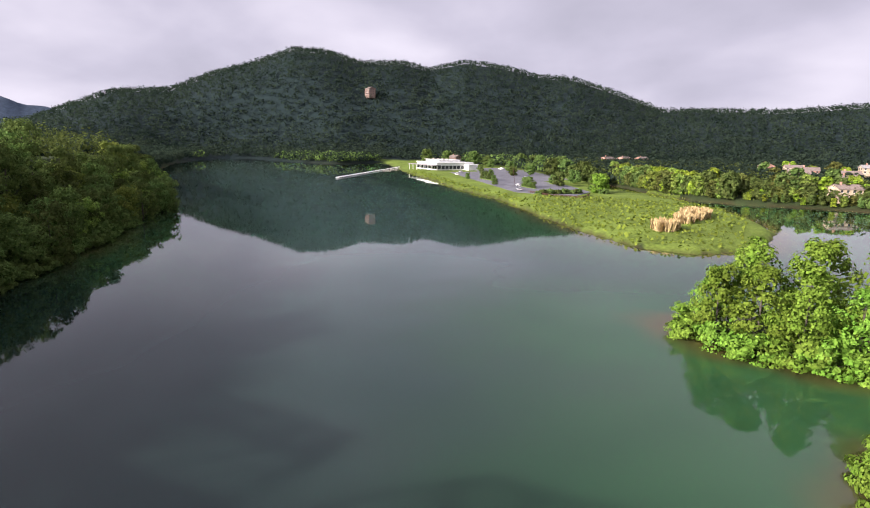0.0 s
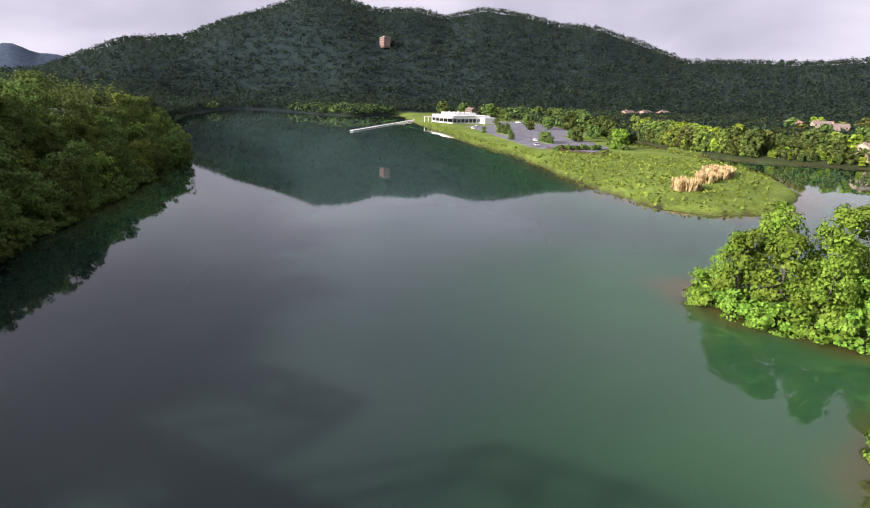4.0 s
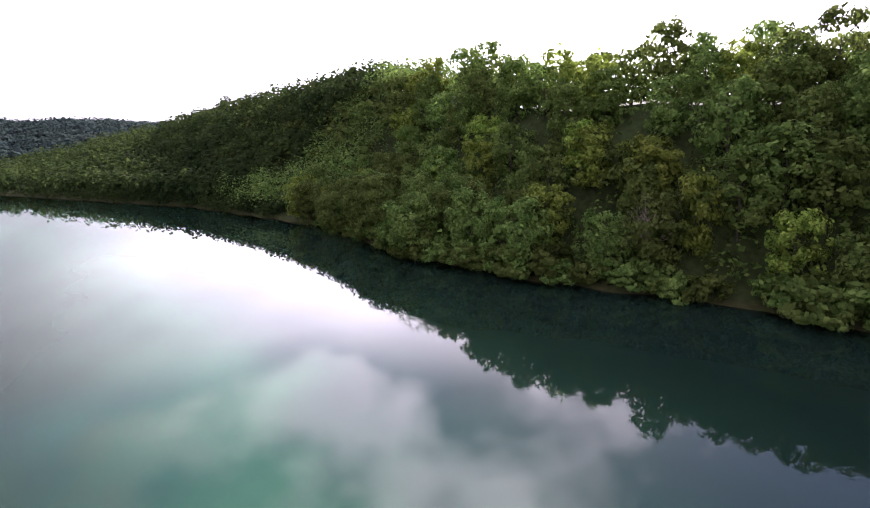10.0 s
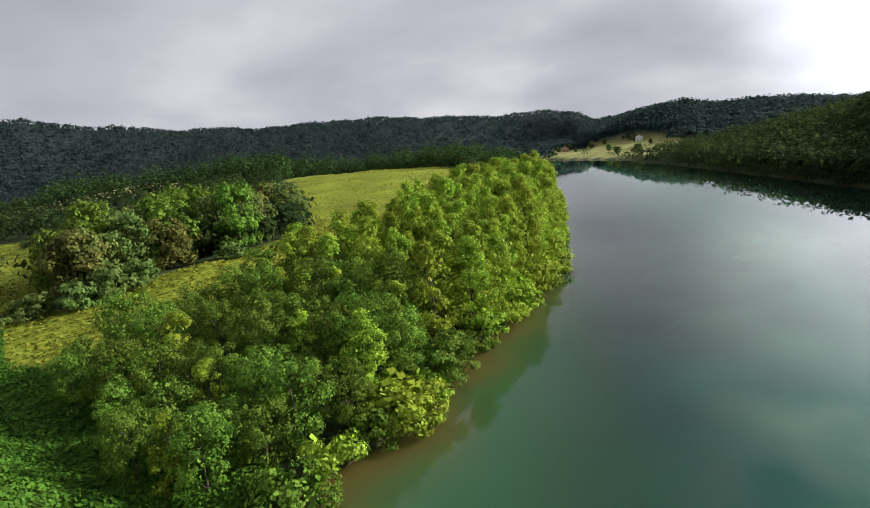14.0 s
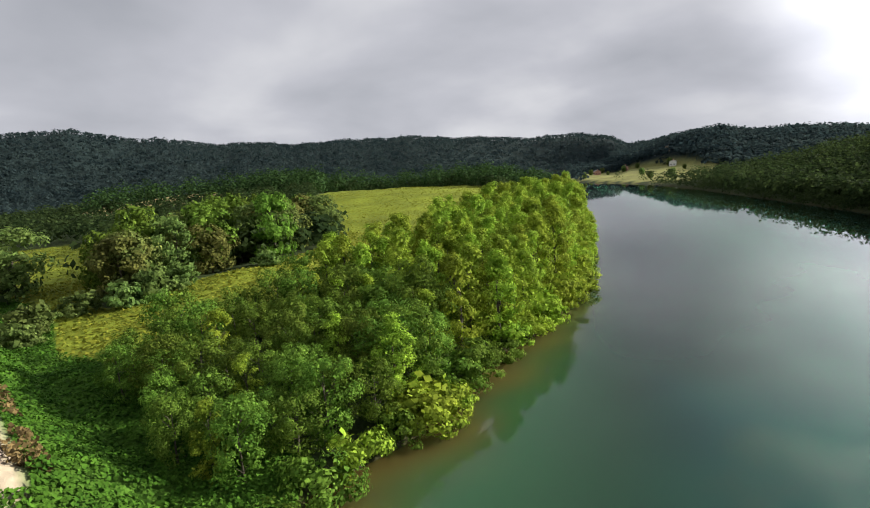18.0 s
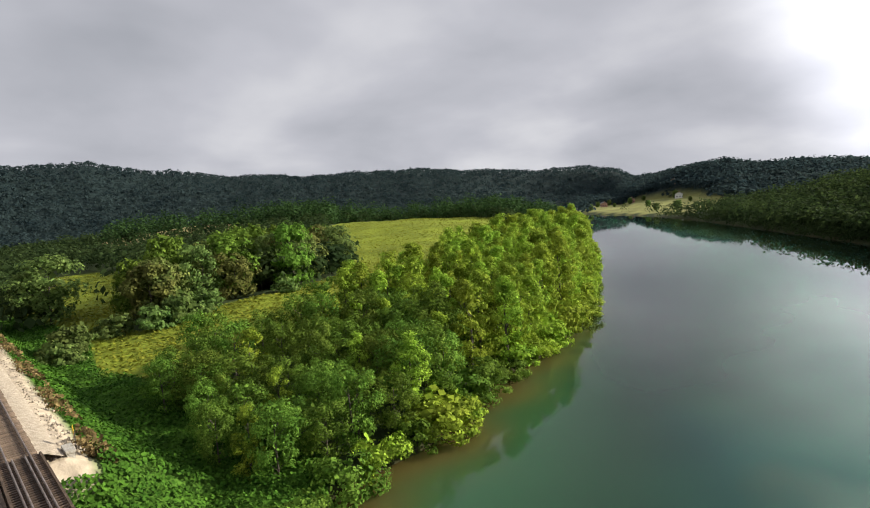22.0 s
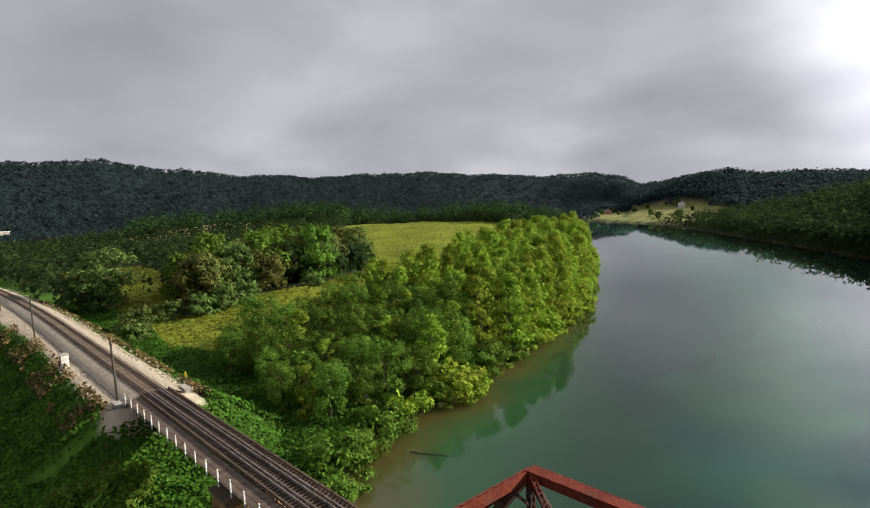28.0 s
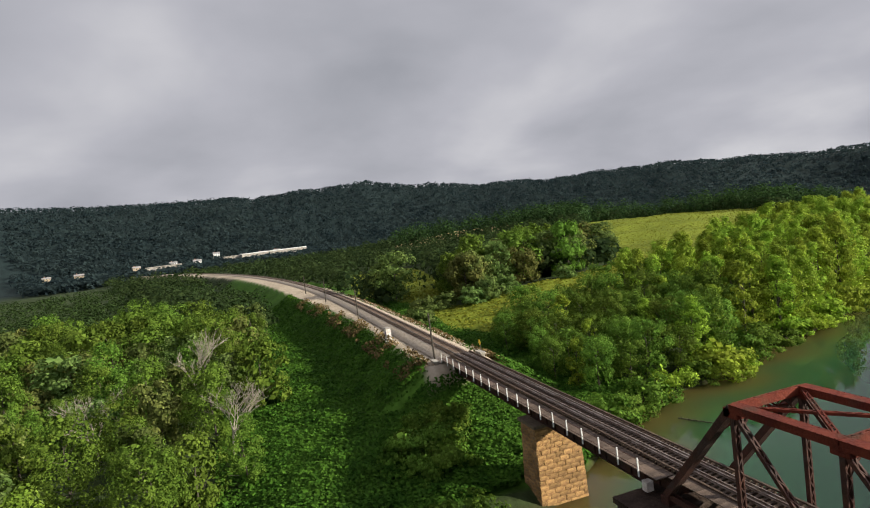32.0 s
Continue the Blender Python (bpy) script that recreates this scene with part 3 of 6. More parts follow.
gx, gy, gf = sheet(420, 46.0, 5.25, -5.0, -25.0)
gz = height(gx, gy)
gd = shore_dist(gx, gy)
ground = link_mesh("ground", np.c_[gx, gy, gz], gf, M["ground"], smooth=True)
gc = np.tile([0.035, 0.05, 0.018], (len(gx), 1))
gc = blend(gc, (0.15, 0.18, 0.018), inside(gx, gy, FIELD) * 1.0)
PARK = np.array([(752.8, 482.1), (666.6, 413.6), (614.1, 372.8), (540.6, 318.2), (462.8, 250.6), (354.5, 163.4), (237.9, 66.6), (184.1, 17.9), (179, -2.3), (203.9, -27), (254.5, -33.1), (295, -25), (334.7, -10.5), (420.1, 36.7), (443.2, 70), (542.2, 140.7), (690.1, 245.3), (795.4, 390.1)], float)
gc = blend(gc, (0.125, 0.175, 0.03), inside(gx, gy, PARK) * 1.0)
gc = blend(gc, (0.19, 0.19, 0.06), inside(gx, gy, ISLE) * 1.0)
FAR_FIELD = np.array([(-93.3, -407.1), (-177.3, -397.4), (-237.1, -444.2), (-222, -499.8), (-96.8, -494)], float)
gc = blend(gc, (0.3, 0.24, 0.11), inside(gx, gy, FAR_FIELD) * 1.0)
off = gx - track_x(gy)
kud = (off > -24) & (off < 30 - 12 * smooth(-100, -150, gy)) & (gy < -30) & (gy > -360) & (gd > 0) & ~inside(gx, gy, FIELD)
gc = blend(gc, (0.06, 0.13, 0.016), kud * 1.0)
wide = 5.0 * smooth(-90, -180, gy)
grav = smooth(5.6 + wide / 2, 4.6 + wide / 2, np.abs(off - 0.3 - wide / 2)) * (gy < -50.5) * 1.0
gc = blend(gc, (0.37, 0.305, 0.23), grav)
gc = blend(gc, (0.075, 0.05, 0.04), smooth(5.5, 4.5, np.abs(gx)) * ((gy > 88) & (gy < 172)))
gc = blend(gc, (0.05, 0.045, 0.02), smooth(1.2, 0.2, gd) * (gd > -9))
# Far forest floor: bluish haze and cloud shade put into its colour.
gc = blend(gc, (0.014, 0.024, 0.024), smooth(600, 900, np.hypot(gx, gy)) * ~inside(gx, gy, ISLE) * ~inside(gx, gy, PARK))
# Farthest ground takes blue-grey distance haze in its colour.
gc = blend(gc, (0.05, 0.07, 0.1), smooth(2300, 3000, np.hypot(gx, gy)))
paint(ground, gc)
tagged(ground, "green wooded valley ground with pasture and grassy banks", "ground", kind="structure")

wx, wy, wf = sheet(260, 40.0, 4.5, -5.0, -20.0)
water = link_mesh("water", np.c_[wx, wy, np.zeros(len(wx))], wf, M["water"], smooth=True)
wd = -shore_dist(wx, wy)
# Base colour holds the hill's dark reflection, lightened eastward for the mirrored sky.
wc = np.tile([0.006, 0.016, 0.013], (len(wx), 1))
wc = blend(wc, (0.034, 0.062, 0.056), smooth(-40, 150, wx) * smooth(5, 70, wd))
wc = blend(wc, (0.035, 0.114, 0.064), smooth(12, 70, wd) * smooth(55, -5, wy) * smooth(30, -50, wx))
south = smooth(-6, 26, 0.62 * wx + 8 - wy)
south = np.maximum(south, smooth(50, 90, wx) * smooth(160, 60, wy - 0.5 * wx))
# Green water off the south banks, deepened in colour for the trees' reflection.
wc = blend(wc, (0.02, 0.068, 0.027), smooth(60, 8, wd) * south)
wc = blend(wc, (0.075, 0.06, 0.018), smooth(12, 1, wd) * south)
paint(water, wc)
tagged(water, "calm green river water mirroring trees and cloud", "water", kind="structure")


# ---------------------------------------------------------------- trees
def quads(rng, centres, normals, size, bend=0.25):
    """Small bent leaf clumps (two triangles each, as a quad) at the centres, facing the normals."""
    n = len(centres)
    normals = normals / np.maximum(np.linalg.norm(normals, axis=1, keepdims=True), 1e-6)
    a = np.cross(normals, rng.normal(size=(n, 3)))
    a /= np.maximum(np.linalg.norm(a, axis=1, keepdims=True), 1e-6)
    b = np.cross(normals, a)
    s = (size * rng.uniform(0.6, 1.25, n))[:, None]
    w = rng.uniform(0.45, 0.9, n)[:, None]
    pts = np.stack([centres - a * s, centres - b * s * w + normals * s * bend, centres + a * s, centres + b * s * w + normals * s * bend * rng.uniform(-1, 1, (n, 1))], 1)
    return pts.reshape(-1, 3), np.arange(4 * n).reshape(-1, 4)


def crown_points(rng, lobes, per, h):
    """Leaf places on the shells of many small lobes (centre, radius across, radius up)."""
    cs, ns = [], []
    for (cx, cy, cz), ra, rz in lobes:
        v = rng.normal(size=(per, 3))
        v /= np.linalg.norm(v, axis=1, keepdims=True)
        out = np.array([cx, cy, (cz - 0.45 * h) * 0.6])
        out = out / max(np.linalg.norm(out), 1e-3)
        v = v + out * 0.55
        v /= np.linalg.norm(v, axis=1, keepdims=True)
        cs.append(np.array([cx, cy, cz]) + v * rng.uniform(0.55, 1.12, (per, 1)) * [ra, ra, rz])
        ns.append(v + out * 0.5 + [0, 0, 0.25] + rng.normal(size=(per, 3)) * 0.26)
    return np.concatenate(cs), np.concatenate(ns)


def tree_lobes(rng, h, r, kind):
    """Lobes scattered over an uneven envelope: tall and tapering, broad and round, or low and bushy."""
    lobes = []
    wob = rng.uniform(0.75, 1.25, 8)
    n = 26 if kind == "bush" else 46
    for i in range(n):
        a = rng.uniform(0, 6.28)
        if kind == "tall":
            t = rng.uniform(0.05, 0.97)
            env = r * (0.72 + 0.28 * t / 0.3 if t < 0.3 else max(0.1, 1 - ((t - 0.3) / 0.72) ** 1.7))
        elif kind == "bush":
            t = rng.uniform(0.1, 0.85)
            env = r * math.sqrt(max(0.05, 1 - (t * 0.95) ** 2))
        else:
            t = rng.uniform(0.1, 0.94)
            env = r * math.sqrt(max(0.06, 1 - ((t - 0.5) / 0.5) ** 2)) if t > 0.5 else r * (0.7 + 0.6 * t)
        env *= wob[int(a / 6.29 * 8)]
        q = env * math.sqrt(rng.uniform(0.25, 1.0))
        k = rng.uniform(0.75, 1.35) * (0.3 if kind == "bush" else 0.27)
        lobes.append(((math.cos(a) * q, math.sin(a) * q, h * t), r * k, min(r, h * 0.4) * k * rng.uniform(0.7, 1.0)))
    return lobes


def make_tree(name, seed, h, r, kind, per, size, material, label, category="tree"):
    """A tree: tapered trunk with limbs, and a crown of many leaf clumps in uneven lobes."""
    rng = np.random.default_rng(seed)
    top = empty(name)
    lobes = tree_lobes(rng, h, r, kind)
    bm = bmesh.new()
    lean = Vector((rng.uniform(-0.04, 0.04) * h, rng.uniform(-0.04, 0.04) * h, 0))
    tr = 0.022 * h
    if kind != "bush":
        tube(bm, (0, 0, -0.6), Vector((0, 0, h * 0.45)) + lean * 0.5, tr * 0.8, tr * 0.5, 7)
        tube(bm, Vector((0, 0, h * 0.45)) + lean * 0.5, Vector((0, 0, h * 0.74)) + lean, tr * 0.5, tr * 0.08, 6)
    for c, ra, rz in lobes[:10]:
        z0 = max(0.1 * h if kind != "bush" else 0.0, c[2] - 0.28 * h)
        tube(bm, Vector((0, 0, z0)) + lean * (z0 / h), Vector(c) * 0.85, tr * 0.22, tr * 0.05, 5)
    part("trunk", bm, M["bark"], top)
    c, n = crown_points(rng, lobes, per, h)
    inner = np.array([l[0] for l in lobes]) * [0.62, 0.62, 0.97]
    inner = np.repeat(inner, 5, 0) + rng.normal(size=(5 * len(lobes), 3)) * r * 0.14
    c = np.concatenate([c, inner])
    n = np.concatenate([n, rng.normal(size=inner.shape)])
    v, f = quads(rng, c, n, np.r_[np.full(len(c) - len(inner), size), np.full(len(inner), size * 2.2)])
    link_mesh("crown", v, f, material, top)
    return tagged(top, label, category)


def put(tree, x, y, s=1.0, rz=None, dz=0.0, rng=random):
    z = float(height(np.array([x]), np.array([y]))[0]) + dz
    m = Matrix.Translation((x, y, z)) @ Matrix.Rotation(rng.uniform(0, 6.28) if rz is None else rz, 4, "Z") @ Matrix.Diagonal((s * rng.uniform(0.9, 1.12), s * rng.uniform(0.9, 1.12), s * rng.uniform(0.92, 1.1), 1))
    ob = copy_thing(tree, Matrix.Identity(4))
    ob.matrix_basis = m
    return ob


def forget(tree):
    for o in (*tree.children_recursive, tree):
        bpy.data.objects.remove(o)


def scatter(rng, poly, gap, count=4000, keep=None):
    """Places inside poly at least gap apart, as an uneven grid."""
    poly = np.asarray(poly, float)
    lo, hi = poly.min(0), poly.max(0)
    xs = np.arange(lo[0], hi[0] + gap, gap)
    ys = np.arange(lo[1], hi[1] + gap, gap)
    px, py = [a.ravel() for a in np.meshgrid(xs, ys)]
    px = px + rng.uniform(-0.42, 0.42, len(px)) * gap
    py = py + rng.uniform(-0.42, 0.42, len(py)) * gap
    ok = inside(px, py, poly)
    if keep is not None:
        ok &= keep(px, py)
    return np.c_[px[ok], py[ok]][:count]


rng = np.random.default_rng(5)
bank_kinds = [make_tree("riverbank_tree", 10 + i, 16.0, 4.0, "tall", 76, 0.21, M["leaf_bank"], "tall sunlit leafy tree crowding the river bank") for i in range(4)]
grove_kinds = [make_tree("grove_tree", 15 + i, 14.5, 5.0, "round", 92, 0.21, M["leaf_grove"], "full green tree at the end of the riverbank row") for i in range(3)]
grove_shrub = [make_tree("leafy_shrub", 25 + i, 4.6, 3.8, "bush", 70, 0.2, M["leaf_grove"], "rounded green shrub at the foot of the grove", "shrub") for i in range(2)]
bank_shrub = [make_tree("riverbank_shrub", 20 + i, 5.0, 3.6, "bush", 60, 0.23, M["leaf_bank"], "leafy shrub hanging over the water's edge", "shrub") for i in range(2)]
hill_kinds = [make_tree("hillside_tree", 30 + i, 14.5, 5.4, "round", 50, 0.34, M["leaf_hill"], "broad-crowned green tree on the wooded hillside") for i in range(4)]
hill_pale = [make_tree("pale_hillside_tree", 70 + i, 13.5, 5.0, "round", 50, 0.34, M["leaf_pale"], "lighter yellow-green tree on the wooded hillside") for i in range(2)]
hill_shrub = [make_tree("shore_shrub", 35 + i, 5.0, 3.8, "bush", 44, 0.36, M["leaf_hill"], "dark leafy shrub at the foot of the hillside", "shrub") for i in range(2)]
lime_shrub = [make_tree("lime_green_shrub", 45 + i, 5.5, 3.8, "bush", 62, 0.25, M["leaf_lime"], "bright green shrub spreading over shallow water", "shrub") for i in range(2)]
lime_kinds = [make_tree("lime_green_tree", 40 + i, 14.0, 4.6, "tall", 62, 0.27, M["leaf_lime"], "bright yellow-green tree standing in the shallows") for i in range(2)]
copse_kinds = [make_tree("copse_tree", 50 + i, 14.0, 5.4, "round", 46, 0.36, (M["leaf_hill"], M["leaf_grove"])[i], "full green broad tree in the pasture copse") for i in range(2)] + [make_tree("copse_tree", 52, 14.5, 5.6, "round", 44, 0.36, M["leaf_grove"], "mid-green broad tree in the pasture copse")] + [make_tree("copse_tree", 53, 12.5, 5.2, "round", 46, 0.36, M["leaf_olive"], "yellowish olive tree in the pasture copse")]

# row along the south bank
near_row = np.array([(-19, -46), (-31, -47.5), (-42, -50), (-49, -53.5), (-58, -56), (-67, -58), (-80, -61.5), (-90, -65.5), (-105, -72.5), (-121, -81.5), (-144, -93.5), (-190, -120), (-211, -134), (-222, -152), (-171, -140), (-130, -121), (-93, -103), (-60, -93), (-34, -85), (-17, -84), (-15.5, -60)], float)
for x, y in scatter(rng, near_row, 4.7):
    e = float(shore_dist(np.array([x]), np.array([y]))[0])
    s = rng.uniform(0.85, 1.15) * float(np.interp(-x, [16, 30, 45, 65, 100, 180], [0.48, 0.58, 0.7, 0.84, 0.92, 1.08]))
    if x > -62 and rng.uniform() < (0.9 if x > -46 else 0.5):
        put(grove_kinds[rng.integers(3)], x, y, s)
    else:
        put(bank_kinds[rng.integers(4)], x, y, s)
for i in range(len(SHORE_S) - 1):
    (x0, y0), (x1, y1) = SHORE_S[i], SHORE_S[i + 1]
    if x0 < -160:
        break
    n = max(1, int(math.hypot(x1 - x0, y1 - y0) / 3.6))
    for k in range(n):
        t = k / n
        if abs(x0 + (x1 - x0) * t) < 9:
            continue
        kind = grove_shrub if x0 > -60 and rng.uniform() < 0.8 else bank_shrub
        put(kind[rng.integers(2)], x0 + (x1 - x0) * t + rng.uniform(-1, 1), y0 + (y1 - y0) * t + 0.4 + rng.uniform(-1, 0.6), rng.uniform(0.75, 1.2))

# first rows of the hillside
north_poly = np.array([(-185.6, 10.6), (-128.5, 24.2), (-104.5, 33.8), (-87.7, 46.1), (-67.8, 61), (-53.2, 70.2), (-36.1, 74), (-12.7, 82.2), (-1, 84.3), (11.6, 86.8), (27.5, 96.7), (62, 130.7), (103.7, 163.8), (160.5, 209.4), (201.6, 261.9), (192.8, 281.9), (139.3, 223.8), (84.3, 184.5), (36.7, 140.5), (15, 125.5), (-15.1, 120), (-44.4, 116), (-77, 106.7), (-108.1, 88.8), (-139.4, 68.6), (-192.1, 54)], float)
for x, y in scatter(rng, north_poly, 8.2, keep=lambda a, b: np.abs(a) > 6.5):
    kind = hill_kinds[rng.integers(4)] if rng.uniform() < 0.86 else hill_pale[rng.integers(2)]
    put(kind, x, y, rng.uniform(0.74, 1.06))
put(lime_kinds[0], -27, 74.5, 0.85)
for k in range(30):
    x = (8.2 + rng.uniform(0, 4)) * (1 if k % 2 else -1)
    put(hill_kinds[rng.integers(4)], x, 96 + 2.2 * k + rng.uniform(-1, 1), rng.uniform(0.7, 1.0))
for x, y, k in ((-3, 178, 0.9), (3, 181, 1.0), (0, 188, 1.1), (-8, 172, 1.1), (8, 168, 0.9), (-9, 164, 0.9), (4, 196, 1.2), (-5, 200, 1.2)):
    put(hill_kinds[rng.integers(4)], x, y, k)
edge = [(x, y) for x, y in SHORE_N if -170 < x < 170]
for (x0, y0), (x1, y1) in zip(edge[:-1], edge[1:]):
    n = max(1, int(math.hypot(x1 - x0, y1 - y0) / 4.2))
    for k in range(n):
        t = (k + rng.uniform(0, 0.6)) / n
        x, y = x0 + (x1 - x0) * t, y0 + (y1 - y0) * t + 0.6 + rng.uniform(-0.6, 1.2)
        if abs(x) > 4:
            put(hill_shrub[rng.integers(2)], x, y, rng.uniform(0.7, 1.25))

# clumps standing out in the shallows by the lagoon
for x, y, k in [(101, -7, 0.7), (97, -8, 0.9), (95, -14, 1.0), (102, -13, 1.05), (93, -20, 1.0), (100, -21, 1.1), (109, -24, 1.1), (92.5, -27, 1.0), (99, -30, 1.1), (91, -34, 1.0), (97, -38, 1.05), (106, -36, 1.15), (90, -41, 0.95), (96, -47, 1.0), (114, -46, 1.1), (57, -29, 0.6), (63, -33, 0.65), (52, -31, 0.55), (60, -40, 0.7), (47, -35, 0.6)]:
    put(lime_kinds[rng.integers(2)], x, y, k)
for x, y, k in [(103, -4, 0.8), (97.5, -3.5, 0.9), (93, -9, 1.0), (90.5, -14, 1.0), (89.5, -19, 1.1), (89, -24, 1.05), (88.5, -29, 1.0), (87.5, -34, 1.1), (85, -40, 1.0), (82, -45, 1.0), (58, -24.5, 0.9), (54, -24, 0.95), (49, -27, 0.9), (44, -30, 0.9), (61, -29, 0.9), (64, -38, 0.9), (36, -31, 0.7)]:
    put(lime_shrub[rng.integers(2)], x, y, k)

# copse in the pasture
for x, y in scatter(rng, [(-24, -131), (-37, -130), (-51, -130.5), (-70, -136), (-97, -158), (-112, -180), (-98, -192), (-75, -174), (-50, -158), (-28, -147)], 8.2):
    put(copse_kinds[rng.integers(4)], x, y, rng.uniform(0.9, 1.35))
put(hill_kinds[1], -17.5, -155, 1.2)
put(hill_kinds[2], -14.5, -163, 0.9)
for x, y, k in ((-12, -112, 0.8), (-14.5, -117, 1.0), (-16, -122, 0.8), (-24, -126, 0.9), (-31, -123, 1.0), (-37, -125, 1.1), (-43, -126, 0.9), (-64, -129, 0.8)):
    put(hill_shrub[0], x, y, k)

# thicket below the embankment
for x, y in scatter(rng, [(38, -28), (28, -48), (26, -75), (25, -105), (26, -130), (55, -150), (95, -150), (105, -110), (92, -55), (60, -28)], 7.2):
    put([*grove_kinds, copse_kinds[0], copse_kinds[1], copse_kinds[2], copse_kinds[3]][rng.integers(7)], x, y, rng.uniform(0.5, 0.8) * (1.25 if y < -85 else 1))
for x, y in scatter(rng, [(7.5, -34), (12, -33), (14, -41), (9, -48), (5.5, -45)], 3.0):
    put(grove_shrub[rng.integers(2)], x, y, rng.uniform(0.6, 0.95))
for kinds in (bank_kinds, grove_kinds, grove_shrub, bank_shrub, hill_kinds, hill_pale, hill_shrub, lime_kinds, lime_shrub, copse_kinds):
    for k in kinds:
        forget(k)


def woods(name, places, radius, tall, per, size, material, label, seed=3):
    """Many small crowns as one piece of stuff."""
    rng = np.random.default_rng(seed)
    n = len(places)
    places = places + rng.normal(size=places.shape) * radius * 0.35
    z = height(places[:, 0], places[:, 1])
    r = radius * rng.uniform(0.75, 1.25, n)
    t = tall * rng.uniform(0.75, 1.2, n)
    v = rng.normal(size=(n, per, 3))
    v /= np.linalg.norm(v, axis=2, keepdims=True)
    v[..., 2] = np.where(v[..., 2] < -0.2, -v[..., 2], v[..., 2])
    k = rng.uniform(0.7, 1.05, (n, per, 1))
    c = np.stack([places[:, 0], places[:, 1], z + t * 0.27], 1)[:, None] + v * k * np.stack([r, r, t * 0.7], 1)[:, None]
    vv, ff = quads(rng, c.reshape(-1, 3), (v + [0, 0, 0.4] + rng.normal(size=v.shape) * 0.4).reshape(-1, 3), np.repeat(size * r / radius, per))
    ob = link_mesh(name, vv, ff, material)
    return tagged(ob, label, "woods", kind="stuff")


def polar_places(rng, a0, a1, r0, r1, gap, keep):
    """Places spread over a sector, farther apart with distance: gap is a share of the distance."""
    out, r = [], r0
    while r < r1:
        step = gap * r
        n = max(1, int(radians(a1 - a0) * r / step))
        az = np.radians(a0 + (a1 - a0) * (np.arange(n) + rng.uniform(0, 1, n)) / n)
        rr = r + rng.uniform(-0.5, 0.5, n) * step
        out.append(np.c_[EYE[0] - np.sin(az) * rr, EYE[1] + np.cos(az) * rr])
        r += step
    p = np.concatenate(out)
    return p[keep(p[:, 0], p[:, 1])]


def open_land(px, py):
    off = px - track_x(py)
    return (shore_dist(px, py) > 3) & ~inside(px, py, FIELD) & ~inside(px, py, PARK) & ~inside(px, py, ISLE) & ~inside(px, py, FAR_FIELD) & ~((off > -15) & (off < 22 + 30 * smooth(-150, -250, py)) & (py < 0) & (py > -420)) & ~((np.abs(off) < 14) & (py < 0)) & ~((np.abs(px) < 6.5) & (py > 60) & (py < 174))


rng = np.random.default_rng(9)
def near_crest(a, b):
    rr = np.hypot(a - EYE[0], b - EYE[1])
    return rr < table(NEAR_HILL, np.degrees(np.arctan2(-(a - EYE[0]), b - EYE[1])))[1] + 45


p = polar_places(rng, -46, 100, 85, 230, 0.03, lambda a, b: open_land(a, b) & ~inside(a, b, north_poly) & (b > -90) & near_crest(a, b))
woods("hillside_woods", p, 4.8, 12.5, 170, 0.42, M["leaf_hill"], "dense green broadleaf woods covering the hillside")
p = polar_places(rng, -45, 100, 76, 200, 0.034, lambda a, b: open_land(a, b) & near_crest(a, b))
woods("undergrowth", p, 2.6, 4.6, 34, 0.5, M["leaf_hill"], "leafy undergrowth between the hillside trees", 14)
p = polar_places(rng, 62, 112, 200, 520, 0.016, lambda a, b: open_land(a, b) & (b > 0.62 * a - 40) & near_crest(a, b) & (height(a, b) > 12))
woods("crest_undergrowth", p, 4.5, 6.5, 26, 1.0, M["leaf_hill"], "leafy undergrowth along the hill's crest", 15)
p = polar_places(rng, 70, 118, 230, 600, 0.021, lambda a, b: open_land(a, b) & (b > 0.62 * a - 40) & (near_crest(a, b) | (shore_dist(a, b) < 70)))
woods("bend_woods", p, 5.4, 12.0, 60, 0.95, M["woods"], "green woods along the outer bank of the river bend", 4)
p = polar_places(rng, 76, 118, 190, 560, 0.009, lambda a, b: (shore_dist(a, b) > -0.5) & (shore_dist(a, b) < 7) & (b > 0.62 * a - 60) & ~inside(a, b, ISLE))
woods("bend_shrubs", p, 2.4, 4.0, 30, 0.55, M["woods"], "leafy shrubs fringing the outer bank of the river bend", 6)
p = polar_places(rng, -46, -20, 230, 430, 0.026, lambda a, b: open_land(a, b) & ~inside(a, b, north_poly) & near_crest(a, b))
woods("hillside_woods", p, 4.8, 12.5, 80, 0.6, M["leaf_hill"], "dense green broadleaf woods covering the hillside")
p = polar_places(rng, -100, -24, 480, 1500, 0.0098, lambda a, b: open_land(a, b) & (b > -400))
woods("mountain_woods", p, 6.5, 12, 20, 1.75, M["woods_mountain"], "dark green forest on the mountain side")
p = polar_places(rng, -76, -40, 610, 900, 0.012, lambda a, b: open_land(a, b) & (height(a, b) < 26))
woods("foothill_woods", p, 6.0, 12, 22, 1.6, M["leaf_hill"], "lighter green trees along the foot of the mountain", 17)
p = polar_places(rng, 92, 195, 150, 700, 0.024, lambda a, b: open_land(a, b) & ~inside(a, b, near_row) & ((a < 20) | (b < -190)))
